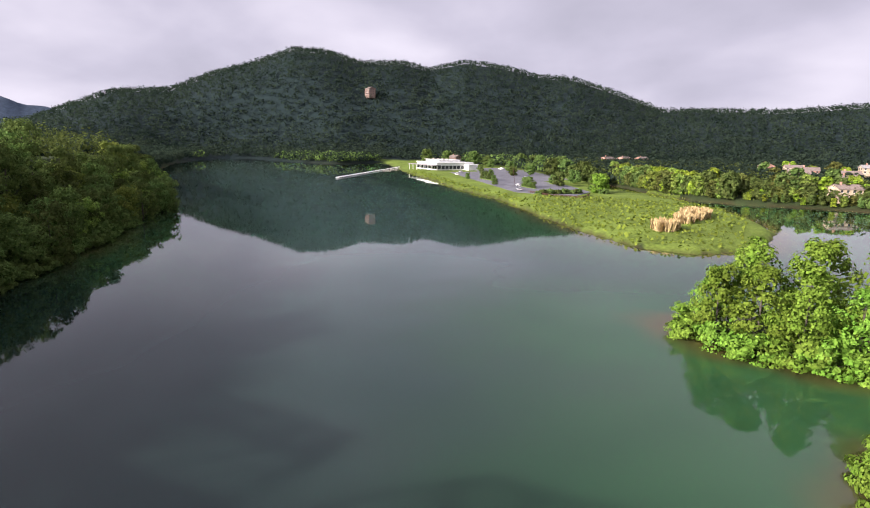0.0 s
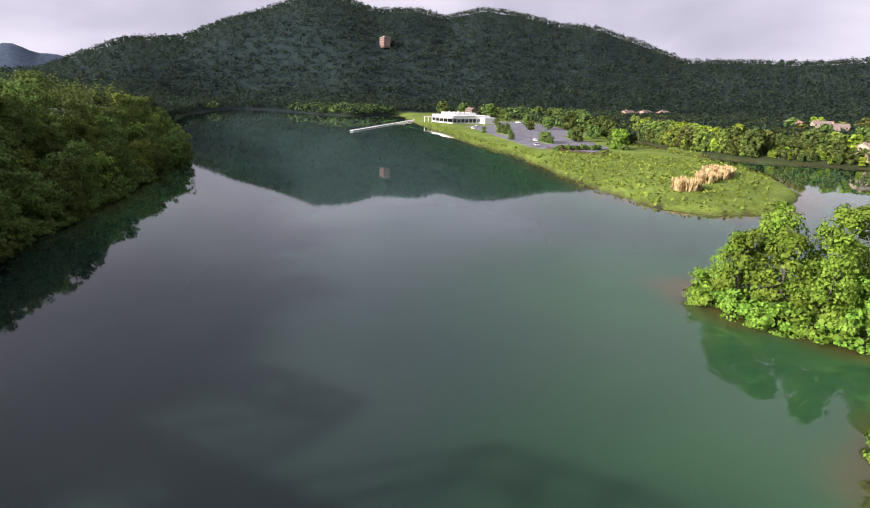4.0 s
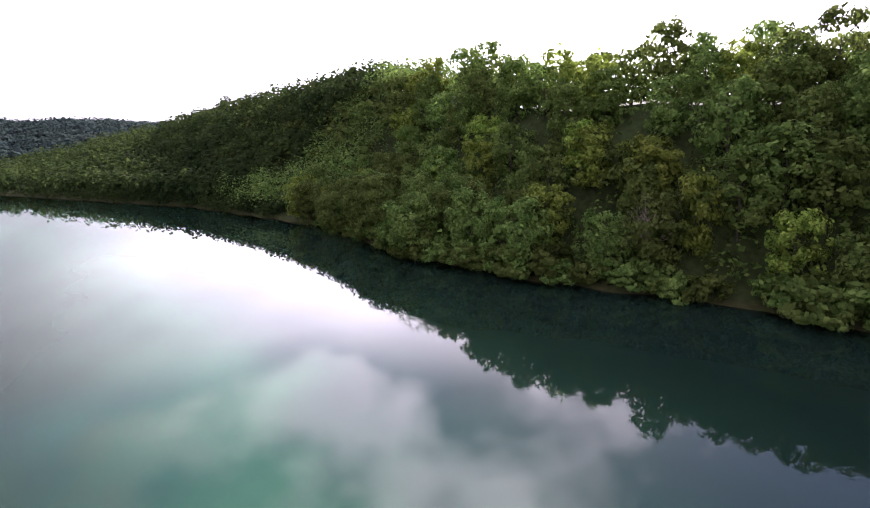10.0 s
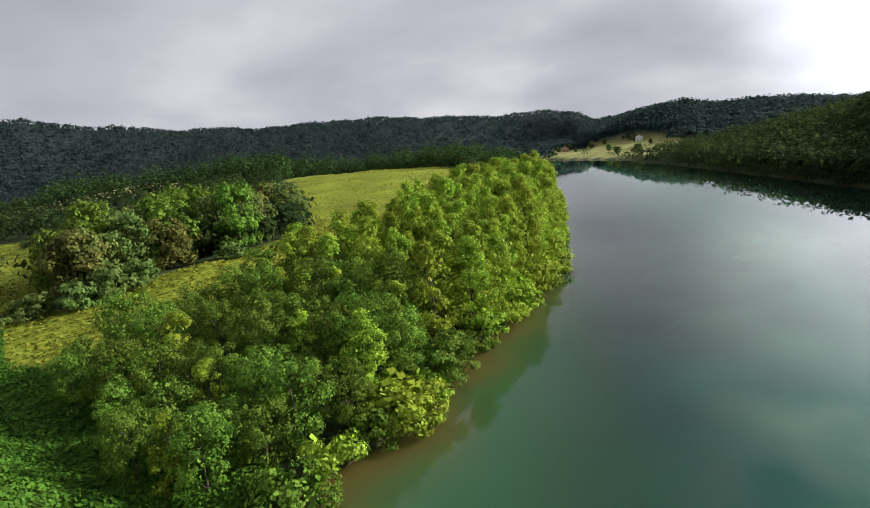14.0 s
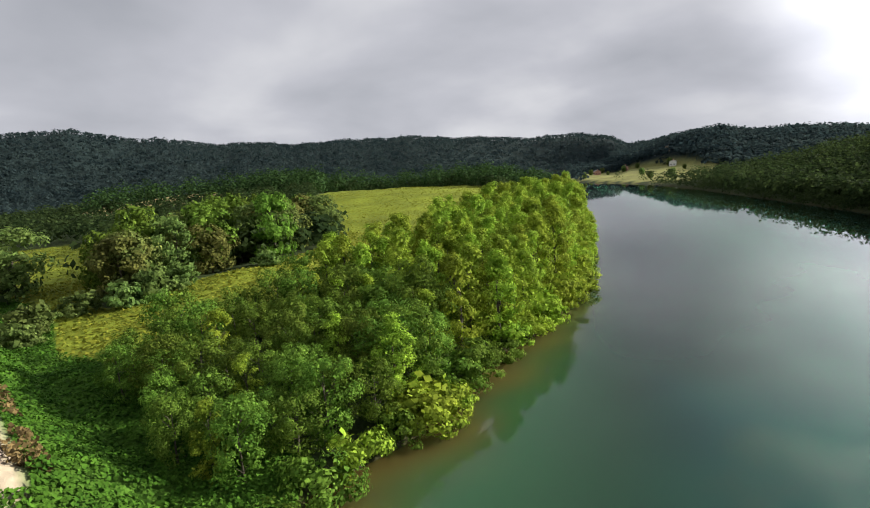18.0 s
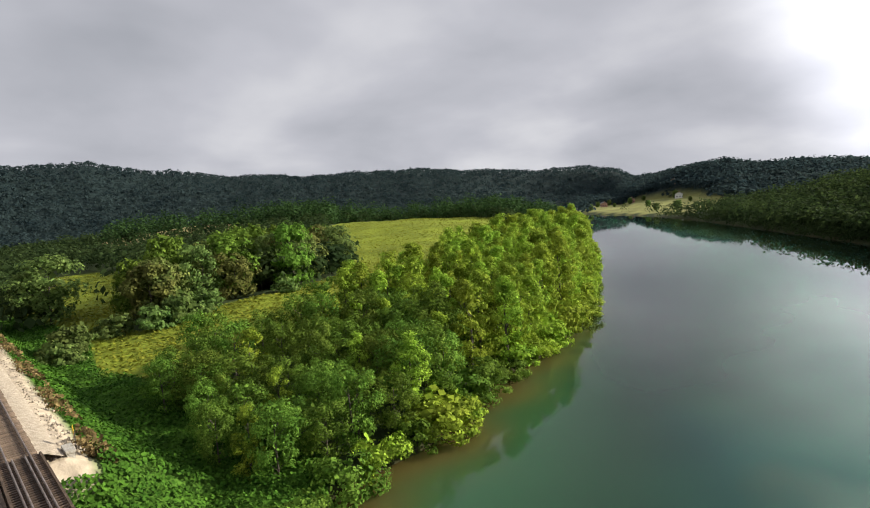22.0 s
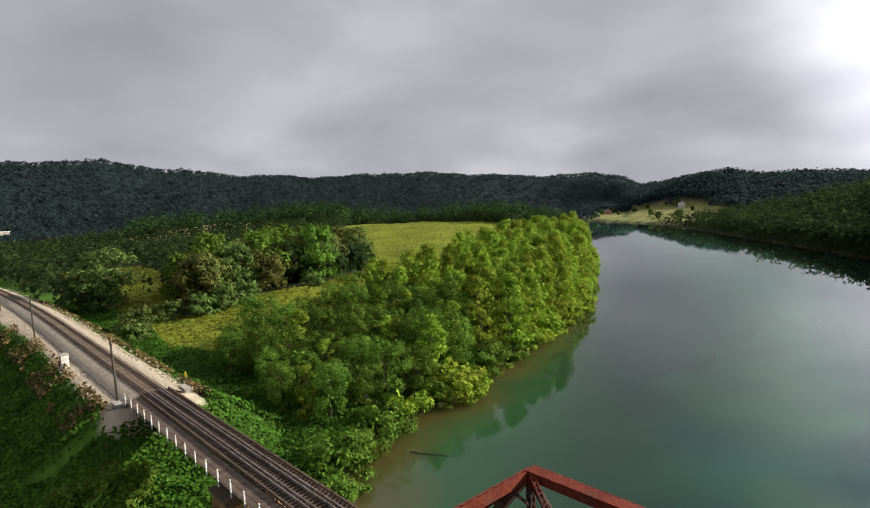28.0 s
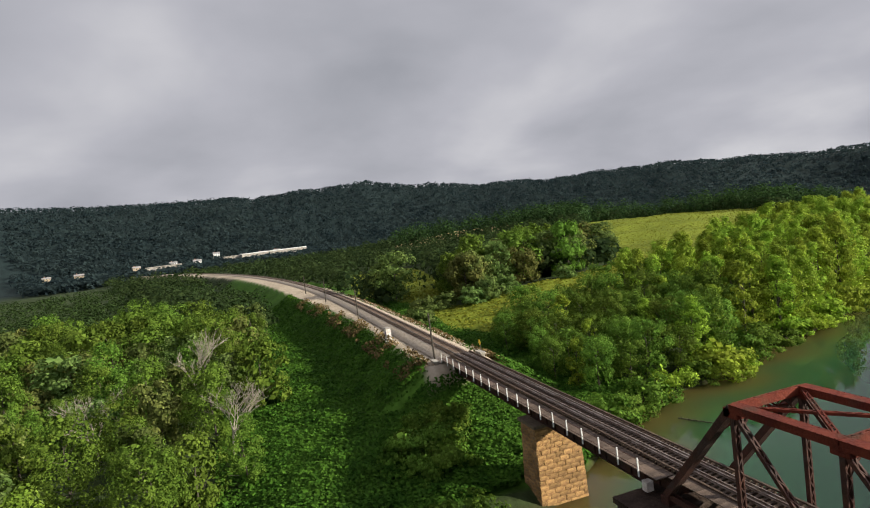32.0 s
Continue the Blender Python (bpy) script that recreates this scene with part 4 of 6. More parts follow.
woods("valley_woods", p, 5.5, 11, 46, 1.0, M["woods"], "mixed dark green woods across the valley floor")
p = polar_places(rng, 116, 168, 400, 560, 0.015, lambda a, b: open_land(a, b) & ~inside(a, b, near_row))
woods("belt_woods", p, 6.5, 19, 60, 0.95, M["leaf_dark"], "tall dark belt of trees behind the pasture", 19)
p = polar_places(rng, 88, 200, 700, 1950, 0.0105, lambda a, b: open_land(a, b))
woods("ridge_woods", p, 8, 12, 14, 2.7, M["woods_far"], "distant wooded ridges, tinted blue and dark for haze and cloud shade")
# The dark leaf colour stands in for cloud shade over this scrub.
p = polar_places(rng, 180, 215, 110, 560, 0.024, lambda a, b: (b < -125) & (a - track_x(b) > 24 - 6 * smooth(-125, -220, b)) & (a - track_x(b) < 200) & ~((a < 100) & (b > -150)))
woods("trackside_scrub", p, 3.6, 5.0, 40, 0.62, M["leaf_dark"], "low scrub and young trees beside the embankment, darkened for cloud shade", 8)
p = polar_places(rng, -120, -60, 300, 900, 0.022, lambda a, b: open_land(a, b) & (a > 250))
woods("lagoon_woods", p, 5.0, 12, 40, 1.1, M["leaf_hill"], "sunlit trees along the lagoon shore")


# ---------------------------------------------------------------- the bridge
CH = 2.55  # half the distance between the trusses
TOP, BOT, RAILZ = 17.0, 9.3, 10.45


def truss_span(y0, y1, panels, label, grey=False):
    """A through truss: inclined end posts, top and bottom chords, posts, laced diagonals, top bracing, portals and floor."""
    step = (y1 - y0) / panels
    ys = [y0 + step * i for i in range(panels + 1)]
    span = empty("truss_span", (0, y0, BOT))
    inv = Matrix.Translation((0, -y0, -BOT))

    def add(name, bm, mat, label=""):
        bm.transform(inv)
        return part(name, bm, mat, span, label)

    mid = panels / 2
    for sx in (-CH, CH):
        for i in range(1, panels - 1):
            bm = bmesh.new()
            bar(bm, (sx, ys[i] - 0.02, TOP - 0.22), (sx, ys[i + 1] + 0.02, TOP - 0.22), 0.62, 0.44)
            bar(bm, (sx, ys[i] - 0.02, TOP + 0.012), (sx, ys[i + 1] + 0.02, TOP + 0.012), 0.72, 0.02)
            for k in range(int(step / 0.3)):
                for o in (-0.31, 0.31):
                    box(bm, (sx + o, ys[i] + 0.15 + k * 0.3, TOP + 0.03), (0.05, 0.05, 0.025))
            add("top_chord", bm, M["greyed"] if (grey and sx > 0 and i > panels - 4) or (not grey and i == panels - 2) else M["rust"])
        for i in range(panels):
            bm = bmesh.new()
            for k in (-0.16, 0.16):
                bar(bm, (sx + k, ys[i], BOT), (sx + k, ys[i + 1], BOT), 0.05, 0.4)
            add("bottom_chord", bm, M["rust_dark"])
        for a, b in ((ys[0], ys[1]), (ys[-1], ys[-2])):
            bm = bmesh.new()
            bar(bm, (sx, a, BOT), (sx, b, TOP - 0.2), 0.6, 0.42, (0, 1, 0))
            add("end_post", bm, M["rust_dark"])
        for i in range(1, panels):
            bm = bmesh.new()
            laced(bm, (sx, ys[i], BOT), (sx, ys[i], TOP - 0.4), 0.34, 0.26, (0, 1, 0), 0.5)
            add("post", bm, M["rust_dark"])
            bm = bmesh.new()
            box(bm, (sx, ys[i], TOP - 0.5), (0.6, 0.9, 0.5))
            add("gusset_plate", bm, M["rust"])
        for i in range(1, panels - 1):
            lo, hi = (ys[i], ys[i + 1]) if i >= mid - 0.5 else (ys[i + 1], ys[i])
            bm = bmesh.new()
            laced(bm, (sx, lo, BOT + 0.1), (sx, hi, TOP - 0.5), 0.3, 0.22, (0, 1, 0), 0.45)
            add("diagonal", bm, M["lichen"] if sx > 0 and grey and i > 2 else M["rust_dark"])
            if abs(i + 0.5 - mid) < 1.1:
                bm = bmesh.new()
                bar(bm, (sx, hi, BOT + 0.1), (sx, lo, TOP - 0.5), 0.08, 0.1)
                add("counter_brace", bm, M["rust_dark"])
    for i in range(1, panels):
        bm = bmesh.new()
        laced(bm, (-CH, ys[i], TOP - 0.25), (CH, ys[i], TOP - 0.25), 0.22, 0.5, (0, 0, 1), 0.5, 0.08, 0.04)
        add("top_strut", bm, M["rust"])
        if i < panels - 1:
            for a, b in ((-CH, CH), (CH, -CH)):
                bm = bmesh.new()
                laced(bm, (a, ys[i], TOP - 0.2), (b, ys[i + 1], TOP - 0.2 - 0.05 * (a > 0)), 0.24, 0.16, (0, 0, 1), 0.45, 0.06, 0.05)
                add("lateral_brace", bm, M["rust"])
        for a in (-CH, CH):
            bm = bmesh.new()
            bar(bm, (a, ys[i], TOP - 1.9), (a * 0.45, ys[i], TOP - 0.5), 0.12, 0.14, (0, 1, 0))
            add("knee_brace", bm, M["rust_dark"])
    for y, o in ((ys[1], ys[0]), (ys[-2], ys[-1])):
        bm = bmesh.new()
        f = (o - y) / (TOP - BOT)
        laced(bm, (-CH, y + f * 0.8, TOP - 0.9), (CH, y + f * 0.8, TOP - 0.9), 0.5, 0.2, (0, 1, 0), 0.6, 0.08, 0.06)
        for a in (-CH, CH):
            bar(bm, (a, y + f * 2.2, TOP - 2.3), (a * 0.3, y + f * 0.9, TOP - 1.0), 0.14, 0.2, (0, 1, 0))
        add("portal_brace", bm, M["rust"])
    for i in range(panels + 1):
        bm = bmesh.new()
        box(bm, (0, ys[i], BOT + 0.15), (2 * CH, 0.3, 0.7))
        add("floor_beam", bm, M["rust_dark"])
    for x in (-0.85, 0.85):
        bm = bmesh.new()
        box(bm, (x, (y0 + y1) / 2, BOT + 0.42), (0.3, y1 - y0, 0.55))
        add("stringer", bm, M["rust_dark"])
    return tagged(span, label, "bridge span", "truss spans")


N0, N1, F0, F1 = -9.0, 39.0, 42.2, 89.3
truss_span(N0, N1, 8, "rust-red riveted steel through truss over the river", True)
far_span = truss_span(F0, F1, 8, "faded red steel through truss reaching the wooded hill")

bm = bmesh.new()
box(bm, (-1.3, 1.5, 6.4), (0.55, 0.05, 0.4))
box(bm, (-0.9, 1.5, 6.15), (0.3, 0.05, 0.3))
part("maker_plate", bm, M["pale"], far_span, "small chipped white plate on the portal")

# plate girder approach
for a, b in ((-30.0, -9.6), (-52.6, -30.4)):
    g = empty("girder_span", (0, a, BOT))
    L = b - a
    for sx in (-1.3, 1.3):
        bm = bmesh.new()
        box(bm, (sx, L / 2, -0.3), (0.06, L, 1.5))
        box(bm, (sx, L / 2, 0.45), (0.4, L, 0.06))
        box(bm, (sx, L / 2, -1.05), (0.4, L, 0.06))
        for k in range(int(L / 1.5) + 1):
            box(bm, (sx, 0.05 + k * (L - 0.1) / int(L / 1.5), -0.3), (0.3, 0.05, 1.44))
        part("plate_girder", bm, M["rust_dark"], g)
    tagged(g, "dark rusted steel plate girder carrying the track", "bridge span", "girder spans")

# walkway and its white posts on the downstream side
walkway = empty("walkway", (0, 0, BOT))
for k in range(74):
    y = -52.0 + k * 0.58
    bm = bmesh.new()
    box(bm, (2.35, y, 0.95), (1.5, 0.54, 0.06))
    part("board", bm, M["walk"], walkway)
for k in range(19):
    y = -51.6 + k * 2.25
    bm = bmesh.new()
    box(bm, (3.15, y, 1.2), (0.09, 0.09, 1.3))
    part("railing_post", bm, M["white"], walkway, "white painted post")
bm = bmesh.new()
for z in (1.2, 1.75):
    bar(bm, (3.15, -51.6, z), (3.15, -11.1, z), 0.03, 0.03)
part("hand_cable", bm, M["rust_dark"], walkway)
tagged(walkway, "weathered board walkway with white railing posts beside the track", "walkway")


# ---------------------------------------------------------------- track
def rail_bar(bm, p, q):
    bar(bm, Vector(p) + Vector((0, 0, 0.02)), Vector(q) + Vector((0, 0, 0.02)), 0.14, 0.03)
    bar(bm, Vector(p) + Vector((0, 0, 0.085)), Vector(q) + Vector((0, 0, 0.085)), 0.03, 0.1)
    bar(bm, Vector(p) + Vector((0, 0, 0.15)), Vector(q) + Vector((0, 0, 0.15)), 0.075, 0.04)


def sleeper_mesh(w, mat="wood"):
    bm = bmesh.new()
    box(bm, (0, 0, 0), (w, 0.22, 0.2))
    bmesh.ops.bevel(bm, geom=bm.edges[:], offset=0.015, segments=1, affect="EDGES")
    me = bpy.data.meshes.new("sleeper")
    bm.to_mesh(me)
    bm.free()
    me.materials.append(M[mat])
    return me


tie_long, tie_short = sleeper_mesh(3.0), sleeper_mesh(2.6, "tie")
rng = np.random.default_rng(21)
SZ = RAILZ - 0.1
for y0, y1, label in ((-52.6, 40.5, "dark timber sleepers and rusty rails along the bridge deck"), (40.7, 168.0, "dark timber deck and rusty rails on the far span")):
    tr = empty("bridge_track", (0, y0, SZ))
    n = int((y1 - y0) / 0.44)
    for k in range(n):
        share("sleeper", tie_long, pose(rng.uniform(-0.05, 0.05), 0.2 + k * 0.44, 0, 0, 0, rng.uniform(-0.8, 0.8)), tr)
    for x in (-0.75, 0.75, -0.42, 0.42):
        bm = bmesh.new()
        rail_bar(bm, (x, 0, 0.1), (x, y1 - y0, 0.1))
        part("rail" if abs(x) > 0.5 else "guard_rail", bm, M["rail"], tr)
    for x in (-1.42, 1.42):
        bm = bmesh.new()
        box(bm, (x, (y1 - y0) / 2, 0.16), (0.16, y1 - y0, 0.12))
        part("guard_timber", bm, M["wood"], tr)
    tagged(tr, label, "railway track", "railway tracks")

tr = empty("embankment_track", (0, -52.6, SZ))


def track_pose(s):
    """Place on the centre line s metres south of the abutment, and its heading."""
    y = -52.6 - s
    x = float(track_x(y))
    dx = float(track_x(y - 0.5)) - x
    return x, -s, math.degrees(math.atan2(dx, 0.5))


for k in range(290):
    x, y, a = track_pose(0.3 + k * 0.58)
    share("sleeper", tie_short, pose(x + rng.uniform(-0.05, 0.05), y, -0.06, 0, 0, a + rng.uniform(-1, 1)), tr)
bm = bmesh.new()
for k in range(290, 900):
    x, y, a = track_pose(0.3 + k * 0.58)
    box(bm, (x, y, -0.06), (2.6, 0.22, 0.2), a)
tagged(part("distant_sleepers", bm, M["tie"], tr), kind="stuff")
for o in (-0.75, 0.75):
    bm = bmesh.new()
    for k in range(70):
        x0, y0, a0 = track_pose(k * 8.0)
        x1, y1, a1 = track_pose(k * 8.0 + 8.0)
        rail_bar(bm, (x0 + o, y0, 0.05), (x1 + o, y1, 0.05))
    part("rail", bm, M["rail"], tr)
v, f = [], []
prof = [(-3.0, -0.75), (-1.75, -0.12), (1.75, -0.12), (3.0, -0.75)]
for k in range(120):
    x, y, a = track_pose(k * 5.0)
    v += [(x + o, y, z) for o, z in prof]
    if k:
        b = 4 * (k - 1)
        f += [(b + j, b + j + 1, b + j + 5, b + j + 4) for j in range(3)]
link_mesh("ballast_bed", v, f, M["ballast"], tr)
tagged(tr, "single track on pale ballast along the embankment", "railway track", "railway tracks")

# loose stones along the ballast shoulders
pts = []
rng = np.random.default_rng(31)
n = 5200
yy = -53 - 150 * rng.uniform(0, 1, n) ** 1.4
oo = rng.uniform(-4.6, 5.6, n)
zz = height(track_x(yy) + oo, yy)
c = np.c_[track_x(yy) + oo, yy, np.maximum(zz, TRACK_Z - 0.5) + 0.04]
c = c[np.abs(oo) > 1.6]
s = rng.uniform(0.06, 0.2, len(c))
tet = np.array([(1, 0, -0.5), (-0.5, 0.87, -0.5), (-0.5, -0.87, -0.5), (0, 0, 0.8)])
ang = rng.uniform(0, 6.28, len(c))
rot = np.stack([np.cos(ang), -np.sin(ang), np.sin(ang), np.cos(ang)], 1).reshape(-1, 2, 2)
tv = np.tile(tet, (len(c), 1, 1))
tv[..., :2] = np.einsum("nij,nkj->nki", rot, tv[..., :2])
v = (tv * s[:, None, None] + c[:, None]).reshape(-1, 3)
b = np.arange(len(c))[:, None] * 4
f = np.concatenate([b + q for q in ((0, 2, 1), (0, 1, 3), (1, 2, 3), (2, 0, 3))])
tagged(link_mesh("ballast_stones", v, f, M["ballast"]), "pale loose stones strewn over the track shoulders", "stones", kind="stuff")

# ---------------------------------------------------------------- piers and abutments
def block_mesh(seed):
    r = random.Random(seed)
    bm = bmesh.new()
    box(bm, (0, 0, 0), (1, 1, 1))
    bmesh.ops.bevel(bm, geom=bm.edges[:], offset=0.06, segments=1, affect="EDGES")
    for w in bm.verts:
        w.co += Vector((r.uniform(-0.02, 0.02), r.uniform(-0.035, 0.035), r.uniform(-0.02, 0.02)))
    me = bpy.data.meshes.new("stone_block")
    bm.to_mesh(me)
    bm.free()
    me.materials.append(M["stone"])
    return me


blocks = [block_mesh(i) for i in range(5)]
pier = empty("stone_pier", (0, -29.0, 0))
bm = bmesh.new()
vs = [bm.verts.new((sx * (2.3 + 0.25 * (z < 0)), sy * (1.35 + 0.2 * (z < 0)), z)) for z in (-2.5, 7.9) for sx, sy in ((-1, -1), (1, -1), (1, 1), (-1, 1))]
for q in ((0, 1, 2, 3), (7, 6, 5, 4), (0, 4, 5, 1), (1, 5, 6, 2), (2, 6, 7, 3), (3, 7, 4, 0)):
    bm.faces.new([vs[i] for i in q])
part("core", bm, M["mortar"], pier)
r = random.Random(4)
courses, ch = 17, 0.49
for c in range(courses):
    z = -0.25 + (c + 0.5) * ch
    grow = 0.24 * (1 - c / courses)
    hx, hy = 2.4 + grow, 1.45 + grow
    for ax, half, depth, n in (("x", hx, hy, 5), ("y", hy, hx, 3)):
        for sgn in (-1, 1):
            shift = 0.5 if (c % 2) else 0.0
            cuts = [0] + sorted((i + shift * 0.9 + r.uniform(-0.12, 0.12)) / n for i in range(1 if not shift else 0, n)) + [1]
            cuts = [q for q in cuts if 0 <= q <= 1]
            for a, b in zip(cuts[:-1], cuts[1:]):
                if b - a < 0.04:
                    continue
                m, w = (a + b) / 2 * 2 * half - half, (b - a) * 2 * half - 0.035
                o = depth - 0.16 + r.uniform(-0.025, 0.035)
                p = (m, sgn * o, z) if ax == "x" else (sgn * o, m, z)
                sc = (w, 0.36, ch - 0.035)
                share("stone_block", blocks[r.randrange(5)], Matrix.Translation(p) @ Matrix.Rotation(0 if ax == "x" else math.pi / 2, 4, "Z") @ Matrix.Diagonal((*sc, 1)), pier)
bm = bmesh.new()
box(bm, (0, 0, 8.05), (5.2, 3.4, 0.3))
part("cap_stone", bm, M["mortar"], pier)
tagged(pier, "tan cut sandstone block pier standing in shallow water", "bridge pier")


def stadium(bm, z0, z1, half, rad, grow=0.0, n=14):
    rings = []
    for z, g in ((z0, grow), (z1, 0.0)):
        ring = []
        for side in (1, -1):
            for i in range(n + 1):
                a = -math.pi / 2 + math.pi * i / n + (0 if side > 0 else math.pi)
                ring.append(bm.verts.new((side * half + math.cos(a) * (rad + g), math.sin(a) * (rad + g), z)))
        rings.append(ring)
    k = len(rings[0])
    for i in range(k):
        bm.faces.new((rings[0][i], rings[0][(i + 1) % k], rings[1][(i + 1) % k], rings[1][i]))
    bm.faces.new(rings[1])
    bm.faces.new(rings[0][::-1])


pier = empty("river_pier", (0, 39.9, 0))
bm = bmesh.new()
stadium(bm, -4, 3.0, 3.1, 1.0, 0.2)
part("stone_base", bm, M["streaked"], pier, "rough pale stone base")
bm = bmesh.new()
stadium(bm, 3.0, 8.2, 3.1, 0.95, 0.05)
part("steel_shell", bm, M["streaked"], pier, "dark rust-streaked shell")
bm = bmesh.new()
stadium(bm, 8.2, 8.5, 3.1, 1.1)
part("cap", bm, M["mortar"], pier)
for x in (-CH, CH):
    for y in (-1.0, 1.0):
        bm = bmesh.new()
        box(bm, (x, y, 8.8), (0.7, 0.7, 0.5))
        part("bearing", bm, M["rust_dark"], pier)
bm = bmesh.new()
tube(bm, (-3.6, -0.4, 8.5), (-3.6, -0.4, 9.0), 0.14, 0.12, 10)
part("marker_post", bm, M["pale"], pier, "small pale post")
tagged(pier, "round-nosed dark river pier with a pale stone base", "bridge pier")

pier = empty("shore_pier", (0, -9.8, 0))
bm = bmesh.new()
box(bm, (0.6, 0, 2.0), (8.6, 3.4, 12.6))
bmesh.ops.bevel(bm, geom=bm.edges[:], offset=0.12, segments=1, affect="EDGES")
part("shaft", bm, M["streaked"], pier)
bm = bmesh.new()
box(bm, (0.6, 0, 8.5), (8.9, 3.7, 0.4))
part("cap", bm, M["streaked"], pier)
for x in (-CH, CH):
    bm = bmesh.new()
    box(bm, (x, 0.8, 9.0), (0.7, 0.7, 0.55))
    part("bearing", bm, M["rust_dark"], pier)
    bm = bmesh.new()
    box(bm, (x + 0.25, -0.9, 9.3), (0.55, 0.5, 0.7))
    part("girder_shoe", bm, M["pale"], pier, "pale stained shoe")
tagged(pier, "dark stained pier under the end of the truss", "bridge pier")

ab = empty("abutment", (0, -53.2, 0))
for c in range(9):
    for k in range(7):
        w = 0.96
        share("stone_block", blocks[(c * 3 + k) % 5], Matrix.Translation((-3.1 + k * 1.03 + (0.4 if c % 2 else 0), 0.2, 4.2 + c * 0.5)) @ Matrix.Diagonal((w, 0.8, 0.47, 1)), ab)
bm = bmesh.new()
box(bm, (0.1, -0.4, 6.2), (6.6, 1.0, 5.2))
part("core", bm, M["mortar"], ab)
for sx in (-1, 1):
    bm = bmesh.new()
    box(bm, (sx * 3.5, -0.6, 7.9), (0.6, 1.8, 3.4))
    box(bm, (sx * 3.5, -0.6, 9.72), (0.75, 2.0, 0.24))
    part("wing_wall", bm, M["concrete"], ab, "stained concrete wing wall")
tagged(ab, "stone and stained concrete abutment under the track's end", "abutment")
ab = empty("hill_abutment", (0, 90.2, 0))
bm = bmesh.new()
box(bm, (0, 0.4, 5.0), (7.0, 1.6, 8.6))
part("wall", bm, M["concrete"], ab)
tagged(ab, "shaded concrete abutment at the foot of the hill", "abutment")

# board walk on the upstream side of the trusses
deck = empty("deck_boards", (0, N0, RAILZ))
board_me = bpy.data.meshes.new("board")
bm = bmesh.new()
box(bm, (0, 0, 0), (0.95, 0.56, 0.06))
bm.to_mesh(board_me)
bm.free()
board_me.materials.append(M["walk"])
for k in range(165):
    share("board", board_me, pose(1.98, 0.3 + k * 0.595, -0.02, 0, 0, random.uniform(-1.2, 1.2)), deck)
tagged(deck, "weathered brown boards laid beside the rails", "walkway")

# ---------------------------------------------------------------- beside the track
def utility_pole(x, y, h, lean):
    top = empty("utility_pole", (x, y, float(height(np.array([x]), np.array([y]))[0])))
    bm = bmesh.new()
    tube(bm, (0, 0, -0.5), (lean, lean * 0.5, h), 0.15, 0.1, 8)
    part("pole", bm, M["bark"], top)
    bm = bmesh.new()
    box(bm, (lean, lean * 0.5, h - 0.35), (0.1, 1.1, 0.1))
    part("crossarm", bm, M["bark"], top)
    return tagged(top, "thin brown wooden pole standing beside the track", "pole", "trackside poles")


for x, y, h, l in ((3.2, -54.5, 7.0, 0.25), (4.6, -103.0, 7.0, 0.15), (5.4, -150.0, 6.5, -0.1), (7.5, -187.0, 6.5, 0.1)):
    utility_pole(x, y, h, l)

sb = empty("signal_cabinet", (4.7, -75.5, float(height(np.array([4.7]), np.array([-75.5]))[0]) + 0.2))
bm = bmesh.new()
box(bm, (0, 0, 1.0), (0.9, 1.0, 1.9))
bmesh.ops.bevel(bm, geom=bm.edges[:], offset=0.04, segments=1, affect="EDGES")
part("cabinet", bm, M["pale"], sb)
bm = bmesh.new()
box(bm, (0, 0, 2.02), (1.05, 1.15, 0.14))
part("lid", bm, M["concrete"], sb)
bm = bmesh.new()
box(bm, (0, 0, -0.4), (1.5, 1.8, 0.9))
part("plinth", bm, M["concrete"], sb)
for k in range(5):
    bm = bmesh.new()
    box(bm, (0.458, -0.3 + 0.15 * k, 0.9 + 0.25 * (k % 3)), (0.02, 0.12, 0.5))
    part("scrawl", bm, M["purple"], sb, "faded purple spray paint")
tagged(sb, "white signal cabinet with spray paint beside the track", "cabinet")

sg = empty("warning_sign", (-4.3, -55.5, float(height(np.array([-4.3]), np.array([-55.5]))[0])))
bm = bmesh.new()
box(bm, (0, 0, 0.8), (0.08, 0.08, 1.8))
part("post", bm, M["bark"], sg)
bm = bmesh.new()
vs = [bm.verts.new((0.06 + t, y, z)) for t in (0, 0.03) for y, z in ((0, 1.35), (0.42, 1.77), (0, 2.19), (-0.42, 1.77))]
for q in ((3, 2, 1, 0), (4, 5, 6, 7), (0, 1, 5, 4), (1, 2, 6, 5), (2, 3, 7, 6), (3, 0, 4, 7)):
    bm.faces.new([vs[i] for i in q])
part("board", bm, M["yellow"], sg)
tagged(sg, "yellow diamond sign on a short wooden post", "sign")

mk = empty("marker_post", (2.6, 97.0, TRACK_Z - 0.5))
bm = bmesh.new()
box(bm, (0, 0, 0.9), (0.12, 0.12, 1.8))
part("post", bm, M["pale"], mk)
bm = bmesh.new()
box(bm, (0, -0.08, 1.65), (0.34, 0.04, 0.4))
part("plate", bm, M["white"], mk)
tagged(mk, "small white marker post beside the track", "post")

